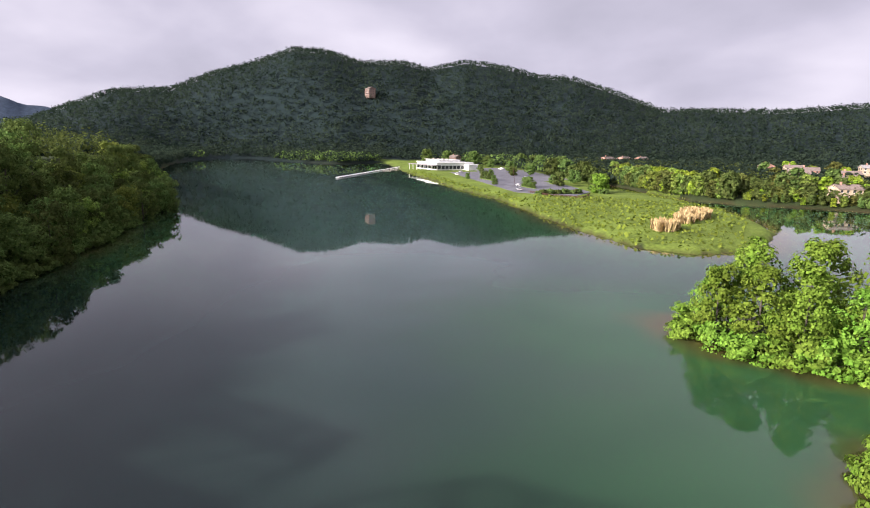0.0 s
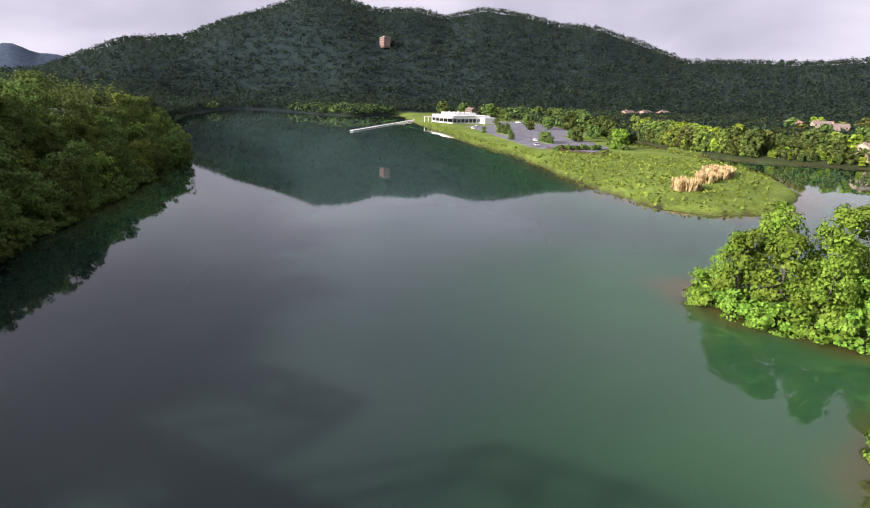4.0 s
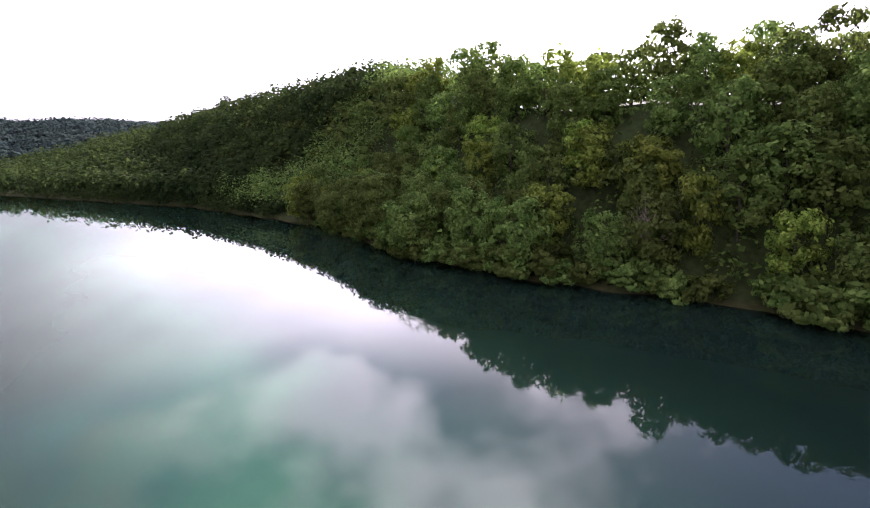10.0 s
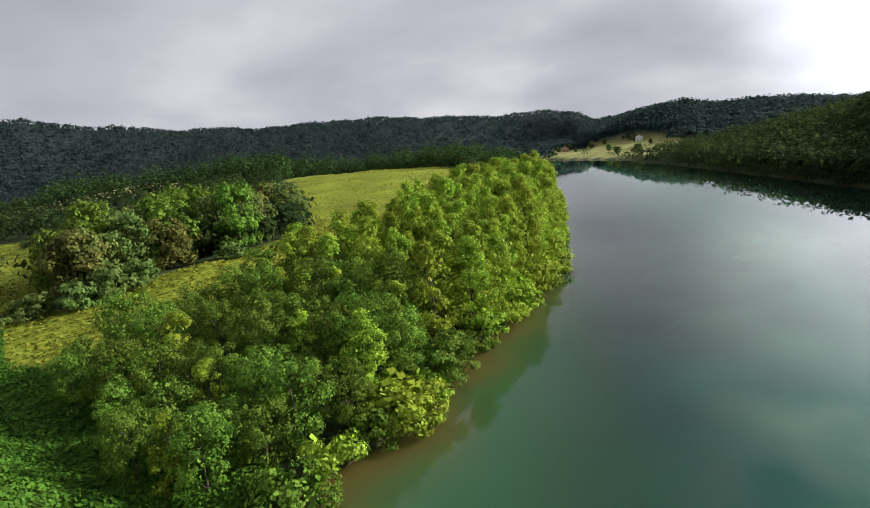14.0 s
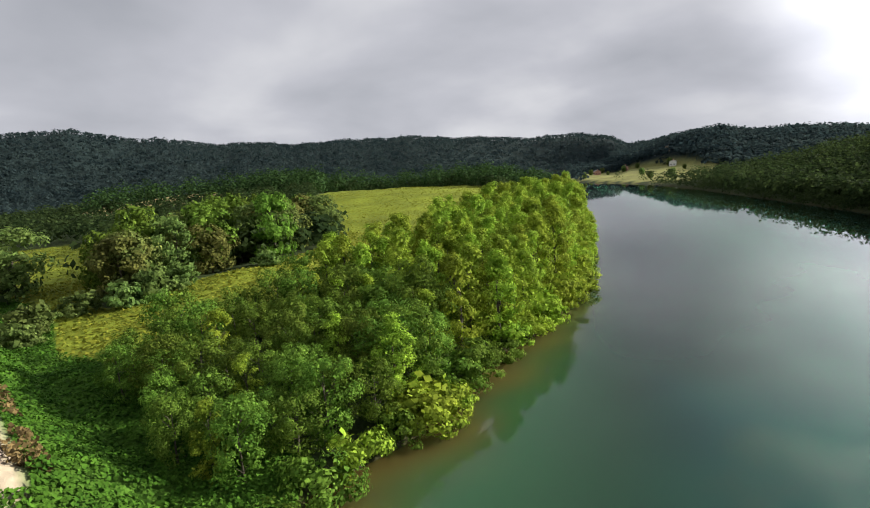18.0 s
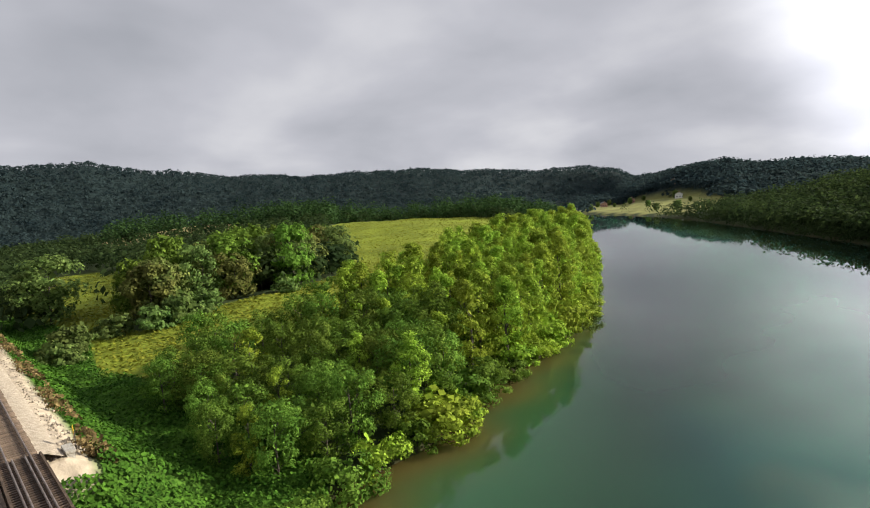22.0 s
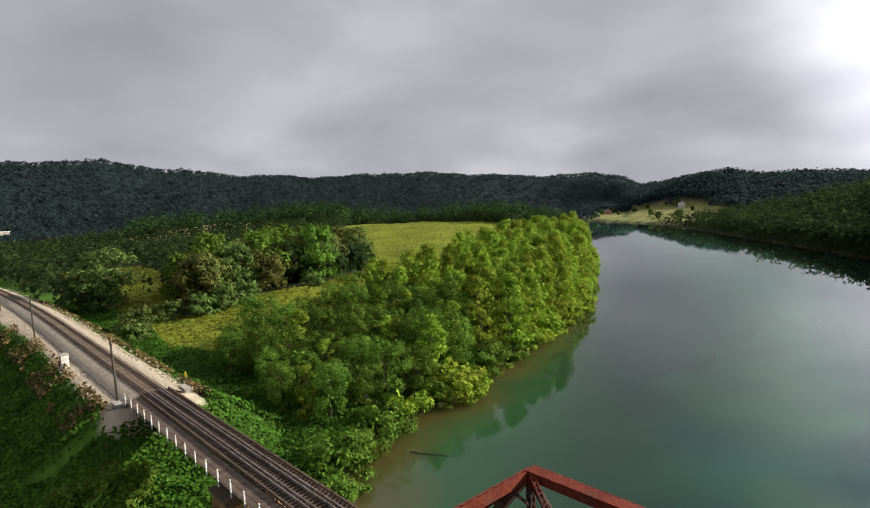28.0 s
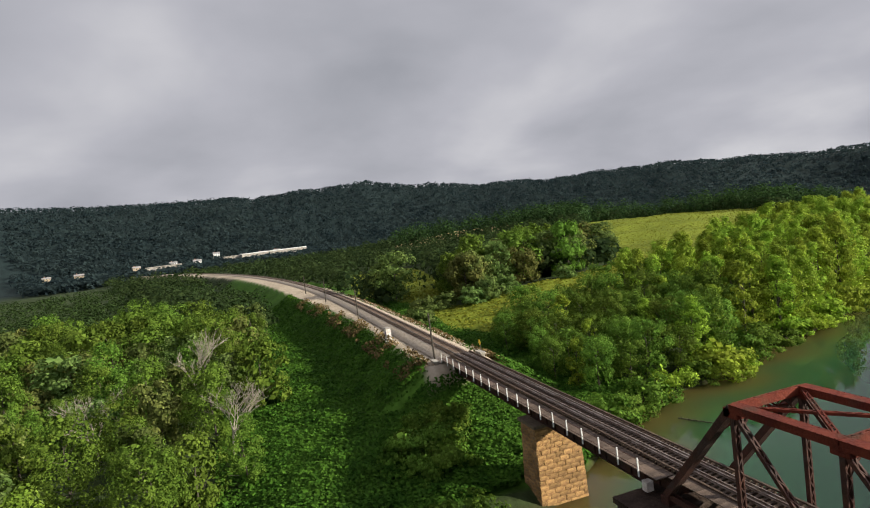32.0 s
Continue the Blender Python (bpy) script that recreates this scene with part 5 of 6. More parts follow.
# nest with weeds on the top chord
nest = empty("bird_nest", (CH - 0.05, 20.9, TOP + 0.03))
rng = np.random.default_rng(8)
bm = bmesh.new()
for k in range(420):
    a, q = rng.uniform(0, 6.28), rng.uniform(0.25, 0.95)
    z = 0.05 + rng.uniform(0, 0.5) * q
    p = Vector((math.cos(a) * q, math.sin(a) * q * 1.1, z)) * 0.72
    d = Vector((-math.sin(a), math.cos(a), rng.uniform(-0.3, 0.4))) * rng.uniform(0.25, 0.6) + Vector(rng.normal(size=3) * 0.12)
    bar(bm, p - d, p + d, 0.03, 0.03)
part("sticks", bm, M["twig"], nest)
v = rng.normal(size=(420, 3))
v /= np.linalg.norm(v, axis=1, keepdims=True)
c = v * [0.95, 1.1, 0.28] * rng.uniform(0.75, 1.1, (420, 1)) + [-0.25, -0.1, 0.05]
q, f = quads(rng, c, v + [0, 0, 0.5], np.full(420, 0.12))
link_mesh("weeds", q, f, M["kudzu"], nest, "green weeds growing in the sticks")
tagged(nest, "large stick nest with green weeds on the top chord", "nest")


def bare_tree(name, x, y, h, seed, spread, label, mat="deadwood", z=None):
    rng = random.Random(seed)
    z = float(height(np.array([x]), np.array([y]))[0]) if z is None else z
    top = empty(name, (x, y, z))
    trunk, limbs = bmesh.new(), bmesh.new()

    def grow(p, d, length, r, depth):
        q = p + d * length
        tube(trunk if depth == 0 else limbs, p, q, r, r * 0.65, 6 if depth < 2 else 4)
        if depth > 4 or r < 0.012:
            return
        for k in range(3 if depth else 5):
            nd = (d + Vector((rng.uniform(-1, 1), rng.uniform(-1, 1), rng.uniform(-0.35, 0.7))) * spread).normalized()
            grow(p + d * length * rng.uniform(0.45, 1.0), nd, length * rng.uniform(0.55, 0.8), r * 0.6, depth + 1)

    grow(Vector((0, 0, -0.4)), Vector((rng.uniform(-0.15, 0.15), rng.uniform(-0.15, 0.15), 1)).normalized(), h * 0.42, 0.016 * h, 0)
    part("trunk", trunk, M[mat], top)
    part("bare_crown", limbs, M[mat], top)
    return tagged(top, label, "tree")


bare_tree("bare_tree", -78, 58, 13, 1, 0.75, "pale leafless tree at the foot of the hill")
bare_tree("bare_tree", -12.5, 81, 8, 2, 0.8, "small pale leafless tree leaning over the shore")
bare_tree("bare_tree", 14, 88, 12, 3, 0.6, "leafless grey tree among green crowns")
bare_tree("bare_tree", 24, 128, 16, 7, 0.6, "leafless grey tree among green crowns")
bare_tree("bare_tree", 31, -52, 10, 4, 0.85, "bare spreading branches above the kudzu thicket")
bare_tree("bare_tree", 36, -73, 12, 5, 0.6, "tall pale leafless tree in the thicket")
bare_tree("bare_tree", 47, -60, 10, 6, 0.6, "tall pale leafless tree in the thicket")

log = empty("fallen_branch", (-23.5, -38.0, 0.05))
bm = bmesh.new()
tube(bm, (0, 0, 0), (-2.0, 4.5, 0.15), 0.12, 0.06, 6)
for k in range(5):
    tube(bm, (-0.35 * k - 0.2, 0.8 * k + 0.4, 0.05), (-0.35 * k + 0.4, 0.8 * k + 1.0, 0.6), 0.04, 0.015, 5)
part("branch", bm, M["bark"], log)
tagged(log, "dark fallen branch lying in shallow water", "branch")
for k, (x, y, w) in enumerate([(-11.2, 78.6, 2.4), (-7.5, 79.8, 3.6), (-4.6, 80.6, 3.2), (-33.4, 70.0, 2.2), (-47.2, 69.3, 2.2), (-29, 71.8, 1.6)]):
    bm = bmesh.new()
    bmesh.ops.create_icosphere(bm, subdivisions=2, radius=1)
    rr = random.Random(k)
    for w_ in bm.verts:
        w_.co = Vector((w_.co.x * w * 0.5, w_.co.y * 0.5, w_.co.z * 0.42)) * rr.uniform(0.85, 1.1)
    rock = part("shore_rock", bm, M["concrete"])
    rock.matrix_basis = pose(x, y, 0.15, 0, 0, 25)
    tagged(rock, "pale flat rock at the water's edge", "rock", "shore rocks")

# kudzu over the banks of the embankment
rng = np.random.default_rng(12)
n = 150000
yy = -30 - 160 * rng.uniform(0, 1, n) ** 1.5
oo = np.where(rng.uniform(0, 1, n) < 0.62, rng.uniform(5.2, 33, n) + 5.0 * smooth(-90, -180, yy), -rng.uniform(5.4, 26, n))
xx = track_x(yy) + oo
under = (yy > -51) & (rng.uniform(0, 1, n) < 0.25)
oo = np.where(under, rng.uniform(-6, 6, n), oo)
xx = track_x(yy) + oo
ok = (shore_dist(xx, yy) > 0.3) & ~inside(xx, yy, FIELD) & ~((yy < -51.5) & (np.abs(oo) < 4.4)) & ~((np.abs(xx) < 3.4) & (np.abs(yy + 29) < 1.9))
xx, yy = xx[ok], yy[ok]
lump = 0.5 + 0.9 * np.clip(np.sin(xx * 0.55) * np.sin(yy * 0.47 + 1) + 0.4 * np.sin(xx * 1.3 + yy), 0, 1)
zz = height(xx, yy) + rng.uniform(0, 1, len(xx)) * lump * 0.7 + 0.5 * (yy > -58)
sl = np.c_[-(height(xx + 0.5, yy) - height(xx - 0.5, yy)), -(height(xx, yy + 0.5) - height(xx, yy - 0.5)), np.ones(len(xx))]
q, f = quads(rng, np.c_[xx, yy, zz], sl + rng.normal(size=(len(xx), 3)) * 0.45, np.full(len(xx), 0.24))
tagged(link_mesh("kudzu", q, f, M["kudzu"]), "bright green kudzu leaves blanketing the embankment slopes", "vines", kind="stuff")

# dry brown weeds along the shoulders of the track
n = 9000
yy = -53 - 110 * rng.uniform(0, 1, n) ** 1.3
oo = np.where(rng.uniform(0, 1, n) < 0.6, rng.uniform(4.6, 8.5, n) + 5.0 * smooth(-90, -180, yy), -rng.uniform(4.4, 7.0, n))
clump = np.sin(yy * 0.31) + 0.7 * np.sin(yy * 0.83 + oo * 0.6) + 0.5 * np.sin(oo * 1.7)
ok = clump > 0.1
yy, oo = yy[ok], oo[ok]
xx = track_x(yy) + oo
c = np.c_[xx, yy, height(xx, yy) + rng.uniform(0.1, 1.1, len(xx))]
q, f = quads(rng, c, rng.normal(size=c.shape) + [0, 0, 0.4], np.full(len(c), 0.26))
tagged(link_mesh("dry_weeds", q, f, M["weeds"]), "brown dry weeds along the ballast shoulders", "weeds", kind="stuff")


# ---------------------------------------------------------------- parkland by the river
def ground_z(x, y):
    return float(height(np.array([x]), np.array([y]))[0])


def frame_between(a, b):
    d = Vector((b[0] - a[0], b[1] - a[1]))
    return d.length, math.degrees(math.atan2(d.y, d.x))


# boathouse restaurant: low white blocks with flat roofs, dark glazing and a canopy
hall = empty("waterside_hall", (531.9, 266.7, 2.2), math.degrees(math.atan2(47, 28)))
Lf, Ls = 54.0, 58.0
for name, x0, x1, y0, y1, z1 in (("main_block", 8, 50, -52, -4, 8.0), ("upper_block", 18, 44, -40, -12, 10.6), ("side_block", 0, 30, -58, -40, 6.0)):
    bm = bmesh.new()
    box(bm, ((x0 + x1) / 2, (y0 + y1) / 2, z1 / 2 - 0.5), (x1 - x0, y1 - y0, z1 + 1.0))
    blk = part(name, bm, M["white"], hall)
    bm = bmesh.new()
    box(bm, ((x0 + x1) / 2, (y0 + y1) / 2, z1 + 0.2), (x1 - x0 + 1.2, y1 - y0 + 1.2, 0.5))
    part("flat_roof", bm, M["white"], hall, "white flat roof with a raised edge")
for k in range(9):
    bm = bmesh.new()
    box(bm, (10.5 + k * 4.6, -3.9, 3.2), (3.8, 0.3, 3.6))
    part("window", bm, M["pane"], hall)
    bm = bmesh.new()
    box(bm, (7.9, -7 - k * 5.0, 3.2), (0.3, 4.0, 3.6))
    part("window", bm, M["pane"], hall)
bm = bmesh.new()
box(bm, (26, 1.5, 5.6), (52, 11, 0.5))
part("canopy", bm, M["roof_grey"], hall, "grey canopy over the terrace")
for k in range(7):
    bm = bmesh.new()
    box(bm, (2 + k * 8, 6.0, 2.4), (0.4, 0.4, 6.2))
    part("canopy_post", bm, M["white"], hall)
for k in range(5):
    bm = bmesh.new()
    box(bm, (20 + k * 5, -20 - (k % 2) * 9, 11.4), (2.2, 1.8, 1.2))
    part("roof_unit", bm, M["concrete"], hall)
tagged(hall, "low white waterside building with flat roofs and dark glazing", "building")

dock = empty("dock", (671.2, 380.5, 0.7))
ln, rz = frame_between((671.2, 380.5), (391.9, 291.3))
dock.matrix_basis = pose(664.4, 376.6, 0.7, 0, 0, rz)
for k in range(12):
    bm = bmesh.new()
    box(bm, ((k + 0.5) * ln / 12, 0, 0), (ln / 12 - 0.3, 2.6, 0.5))
    part("deck_section", bm, M["white"], dock)
for k in range(5):
    bm = bmesh.new()
    box(bm, (30 + k * 30, 6.0, -0.1), (1.6, 10, 0.4))
    part("finger_pier", bm, M["concrete"], dock)
for k in range(8):
    bm = bmesh.new()
    tube(bm, (12 + k * 21, 1.5, -4), (12 + k * 21, 1.5, 1.6), 0.2, 0.2, 8)
    part("pile", bm, M["bark"], dock)
tagged(dock, "long white floating dock reaching into the river", "dock")


def slab(name, pts, z, material, label, category, parent=None):
    bm = bmesh.new()
    lo = [bm.verts.new((x, y, z - 0.6)) for x, y in pts]
    hi = [bm.verts.new((x, y, z)) for x, y in pts]
    bm.faces.new(hi)
    for i in range(len(pts)):
        j = (i + 1) % len(pts)
        bm.faces.new((lo[i], lo[j], hi[j], hi[i]))
    bmesh.ops.recalc_face_normals(bm, faces=bm.faces)
    return tagged(part(name, bm, material, parent), label, category, kind="structure")


slab("parking_lot", [(509.1, 241.3), (330.1, 109), (326.4, 72.1), (365.8, 70.8), (413.7, 97.2), (558, 225.6)], 2.55, M["asphalt"], "grey asphalt car park with kerbed islands", "car park")
slab("upper_lot", [(556.6, 232.8), (447.1, 127.2), (491.5, 116.2), (580.1, 167.6), (668.4, 244.1), (624.4, 258.3)], 2.56, M["asphalt"], "grey asphalt upper car park", "car park")
for k, (x, y, w, d, r) in enumerate([(431.7, 168.7, 34, 5, 42), (374.5, 115.1, 22, 5, 40), (492.9, 195.6, 30, 5, 42), (424.7, 110.9, 20, 6, 30)]):
    bm = bmesh.new()
    box(bm, (0, 0, 0.1), (w, d, 0.4))
    bmesh.ops.bevel(bm, geom=[e for e in bm.edges if abs(e.verts[0].co.z - e.verts[1].co.z) > 0.1], offset=2.0, segments=3, affect="EDGES")
    isl = part("planted_island", bm, M["grass"])
    isl.matrix_basis = pose(x, y, 2.55, 0, 0, r)
    tagged(isl, "grass island with a pale kerb in the car park", "verge", "car park islands")


def make_car(paint_mat, length, hgt, label, category="car"):
    """A car lying along +x: lofted body, dark glass band, bumpers, lamps, four wheels with rims."""
    top = empty("parked_car")
    hl = length / 2
    prof = [(-hl, 0.35), (-hl, 0.85), (-hl + 0.3, 1.0), (hl - 1.1, 0.98), (hl - 0.15, 0.78), (hl, 0.4)]
    bm = bmesh.new()
    l = [bm.verts.new((x, -0.9, z)) for x, z in prof]
    r = [bm.verts.new((x, 0.9, z)) for x, z in prof]
    bm.faces.new(l)
    bm.faces.new(r[::-1])
    for i in range(len(prof)):
        j = (i + 1) % len(prof)
        bm.faces.new((l[i], r[i], r[j], l[j]))
    bmesh.ops.recalc_face_normals(bm, faces=bm.faces)
    bmesh.ops.bevel(bm, geom=bm.edges[:], offset=0.06, segments=2, affect="EDGES")
    part("body", bm, paint_mat, top)
    for nm, z0, z1, s0, s1, mat in (("window_band", 0.98, hgt - 0.12, 0.84, 0.68, M["pane"]), ("roof", hgt - 0.14, hgt, 0.7, 0.66, paint_mat)):
        bm = bmesh.new()
        a0, b0 = -hl + 0.35, hl - 1.25
        a1, b1 = -hl + 0.65, hl - 1.95
        if nm == "roof":
            a0, b0 = a1, b1
        vs = [bm.verts.new(p) for p in ((a0, -s0, z0), (b0, -s0, z0), (b0, s0, z0), (a0, s0, z0), (a1, -s1, z1), (b1, -s1, z1), (b1, s1, z1), (a1, s1, z1))]
        for q in BOXF:
            bm.faces.new([vs[i] for i in q])
        part(nm, bm, mat, top)
    for x in (-hl + 0.85, hl - 0.9):
        for y in (-0.86, 0.86):
            bm = bmesh.new()
            tube(bm, (x, y - 0.11, 0.34), (x, y + 0.11, 0.34), 0.34, 0.34, 14)
            wheel = part("wheel", bm, M["black"], top)
            bm = bmesh.new()
            s = 0.12 if y > 0 else -0.12
            tube(bm, (x, y + s * 0.6, 0.34), (x, y + s, 0.34), 0.2, 0.18, 10)
            part("rim", bm, M["concrete"], wheel)
    for y in (-0.62, 0.62):
        bm = bmesh.new()
        box(bm, (hl - 0.04, y, 0.66), (0.1, 0.34, 0.14))
        part("headlight", bm, M["white"], top)
        bm = bmesh.new()
        box(bm, (-hl + 0.0, y, 0.78), (0.08, 0.3, 0.16))
        part("tail_light", bm, M["red_lamp"], top)
    return tagged(top, label, category, "parked cars")


white_car = make_car(M["white"], 4.7, 1.6, "white car parked on the asphalt")
dark_car = make_car(M["carpaint"], 4.8, 1.65, "silver-grey car parked on the asphalt")
for car, places in ((white_car, [(472.6, 216.6, 40, 1.6), (583.6, 259.4, 100, 2.2), (615.2, 226.9, 60, 2.4), (382.9, 126.1, 40, 1.0)]), (dark_car, [(344.1, 111.7, 35, 1.7), (515.1, 232.1, 50, 1.4), (468.9, 149.8, 40, 1.4)])):
    for x, y, r, k in places:
        c = copy_thing(car, Matrix.Identity(4))
        c.matrix_basis = pose(x, y, 2.58, 0, 0, r) @ Matrix.Diagonal((k ** 0.5, k ** 0.5, k ** 0.5, 1))
    forget(car)


def lamp_post(x, y):
    top = empty("lamp_post", (x, y, 2.5))
    bm = bmesh.new()
    tube(bm, (0, 0, 0), (0, 0, 8.5), 0.12, 0.08, 8)
    part("post", bm, M["rust_dark"], top)
    bm = bmesh.new()
    box(bm, (0.5, 0, 8.5), (1.3, 0.3, 0.15))
    part("lamp_head", bm, M["concrete"], top)
    tagged(top, "slim dark lamp post in the car park", "lamp post", "lamp posts")


for x, y in ((415.8, 167.8), (367.2, 123.3), (484, 208.8), (470, 160.5), (537.6, 191.4)):
    lamp_post(x, y)

fence = empty("lot_fence", (321.1, 76.4, 2.3))
for (ax, ay), (bx, by) in (((-2, 8), (-4, -12)), ((-4, -12), (22, -10)), ((-2, 8), (14, 26))):
    n = max(3, int(math.hypot(bx - ax, by - ay) / 2.4))
    for k in range(n + 1):
        bm = bmesh.new()
        box(bm, (ax + (bx - ax) * k / n, ay + (by - ay) * k / n, 0.7), (0.2, 0.2, 1.5))
        part("post", bm, M["rust_dark"], fence)
    for z in (0.45, 0.95, 1.3):
        bm = bmesh.new()
        bar(bm, (ax, ay, z), (bx, by, z), 0.1, 0.22)
        part("fence_rail", bm, M["rust_dark"], fence)
tagged(fence, "dark timber fence closing the end of the car park", "fence")

rng = np.random.default_rng(61)
park_kinds = [make_tree("parkland_tree", 60 + i, 11.0, 4.6, "round", 30, 0.55, M["leaf_hill"], "green broadleaf tree beside the car park") for i in range(2)]
park_lime = make_tree("parkland_tree", 64, 11.0, 4.8, "round", 34, 0.5, M["leaf_lime"], "bright yellow-green tree at the end of the car park")
park_shrub = make_tree("round_shrub", 66, 3.0, 2.6, "bush", 34, 0.35, M["leaf_hill"], "clipped green shrub along the car park", "shrub")
put(park_lime, 364.7, 66.1, 1.15)
for x, y, k in [(401.6, 101.1, 1.05), (431.9, 187.6, 0.45), (379.8, 142.8, 0.45), (561.4, 230, 0.7), (505.9, 173.3, 0.85), (533.7, 145.1, 1.5), (552.9, 172.3, 1.1), (624.3, 183.8, 1.4), (444.7, 100.6, 0.9), (492.8, 114, 1.2), (525.9, 129.1, 1.5), (567.9, 144.9, 1.6), (600, 163.5, 1.5), (648.3, 199.7, 1.5), (678.4, 223.7, 1.4), (682.5, 271.8, 1.3), (648.9, 253, 0.9), (428.7, 81.7, 1.0), (458.9, 92, 1.3), (489.8, 104.8, 1.4), (399.9, 76.3, 0.7), (565.8, 198.7, 1.0), (532.4, 164.5, 0.9), (719.8, 307.3, 1.6), (728, 351.7, 1.5), (755.8, 399.7, 1.6)]:
    put(park_kinds[rng.integers(2)], x, y, k)
for x, y, r, w in ((431.7, 168.7, 42, 13), (374.5, 115.1, 40, 8), (492.9, 195.6, 42, 12), (424.7, 110.9, 30, 7)):
    for s in (-1, -0.1, 0.9):
        put(park_kinds[rng.integers(2)], x + s * w * math.cos(radians(r)), y + s * w * math.sin(radians(r)), rng.uniform(0.4, 0.65))
for k in range(16):
    put(park_shrub, 325.0 + k * 1.6 + rng.uniform(-1, 1), 93.9 - k * 1.3 + rng.uniform(-1, 1), rng.uniform(0.7, 1.1))
for k in range(12):
    put(park_shrub, 360.2 + k * 2.4 + rng.uniform(-1, 1), 62.5 + k * 1.0 + rng.uniform(-1.5, 1.5), rng.uniform(0.8, 1.2))
for o in (*park_kinds, park_lime, park_shrub):
    forget(o)

lagoon_kinds = [make_tree("lagoon_tree", 80 + i, 13.0, 4.4, "round", 22, 0.62, m, "leafy tree along the far lagoon shore") for i, m in enumerate((M["leaf_hill"], M["leaf_pale"], M["leaf_bank"], M["leaf_olive"]))]
LAGOON_BANK = [(507.1, 86.5), (446.2, 52.8), (395.3, 20.6), (376.8, -12.2), (375.8, -57.2), (370, -104.6)]
for (x0, y0), (x1, y1) in zip(LAGOON_BANK[:-1], LAGOON_BANK[1:]):
    n = int(math.hypot(x1 - x0, y1 - y0) / 5.0)
    for k in range(n):
        for depth in (2, 9, 17, 26):
            t = (k + rng.uniform(0, 1)) / n
            x, y = x0 + (x1 - x0) * t + depth + rng.uniform(-2, 2), y0 + (y1 - y0) * t - depth * 0.35 + rng.uniform(-2, 2)
            low = y < -12 and depth < 20
            put(lagoon_kinds[rng.integers(4)], x, y, rng.uniform(0.3, 0.55) if low else rng.uniform(0.65, 1.15))
for x, y, k in [(388, -50.4, 0.8), (409.5, -73.7, 1.1), (386.5, -109.3, 0.9), (438.9, -67.4, 1.2), (448.9, -96.8, 1.1), (472.7, -50.8, 1.2), (518.9, -39, 1.1), (560.8, -91.6, 1.2), (571.1, -34.7, 1.3), (607.9, -75.1, 1.3), (645.4, -95.3, 1.5), (674, -60.4, 1.5)]:
    put(lagoon_kinds[rng.integers(4)], x, y, k)
for o in lagoon_kinds:
    forget(o)

isle_tree = make_tree("meadow_tree", 90, 9.0, 3.6, "round", 16, 0.6, M["leaf_hill"], "small round tree standing in the far meadow")
for x, y in scatter(rng, ISLE + (0, 0), 34):
    if shore_dist(np.array([x]), np.array([y]))[0] > 4 and rng.uniform() < 0.45:
        put(isle_tree, x, y, rng.uniform(0.5, 1.1))
forget(isle_tree)

# meadow grass and reeds on the spit
n = 26000
px, py = rng.uniform(157, 520, n), rng.uniform(-16, 330, n)
d = shore_dist(px, py)
ok = inside(px, py, PARK) & (d > 0.2) & ((d < 11) | (py < 62 + 0.1 * px) & (px < 330) & (rng.uniform(0, 1, n) < 0.9)) & ~inside(px, py, np.array([(514.1, 248.1), (324.3, 113), (322.2, 67.5), (373.7, 66.3), (423.2, 93), (572.7, 225.6)], float))
px, py = px[ok], py[ok]
c = np.c_[px, py, height(px, py) + rng.uniform(0.0, 0.9, len(px))]
q, f = quads(rng, c, rng.normal(size=c.shape) * 0.6 + [0, 0, 0.7], np.full(len(c), 0.75))
tagged(link_mesh("meadow_grass", q, f, M["meadow"]), "long bright green grass on the river spit", "grass", kind="stuff")
for cx, cy, rx, ry, m in ((214.6, 11.3, 7, 5, 900), (263, 3.6, 13, 6, 1800), (240.4, 6.9, 6, 4, 500)):
    a, s = rng.uniform(0, 6.28, m), np.sqrt(rng.uniform(0, 1, m))
    bx, by = cx + np.cos(a) * s * rx, cy + np.sin(a) * s * ry
    z0 = height(bx, by)
    hgt = rng.uniform(2.2, 4.2, m)
    lean = rng.normal(size=(m, 2)) * 0.5
    w = rng.uniform(0.1, 0.22, m)
    dirn = np.c_[np.cos(a * 3), np.sin(a * 3)]
    v = np.stack([np.c_[bx - dirn[:, 0] * w, by - dirn[:, 1] * w, z0 - 0.2], np.c_[bx + dirn[:, 0] * w, by + dirn[:, 1] * w, z0 - 0.2], np.c_[bx + lean[:, 0] + dirn[:, 0] * w * 1.8, by + lean[:, 1] + dirn[:, 1] * w * 1.8, z0 + hgt * 0.85], np.c_[bx + lean[:, 0] * 1.2, by + lean[:, 1] * 1.2, z0 + hgt]], 1)
    tagged(link_mesh("reed_bed", v.reshape(-1, 3), np.arange(4 * m).reshape(-1, 4), M["reed"]), "tawny dry reeds on the river spit", "reeds", kind="stuff")


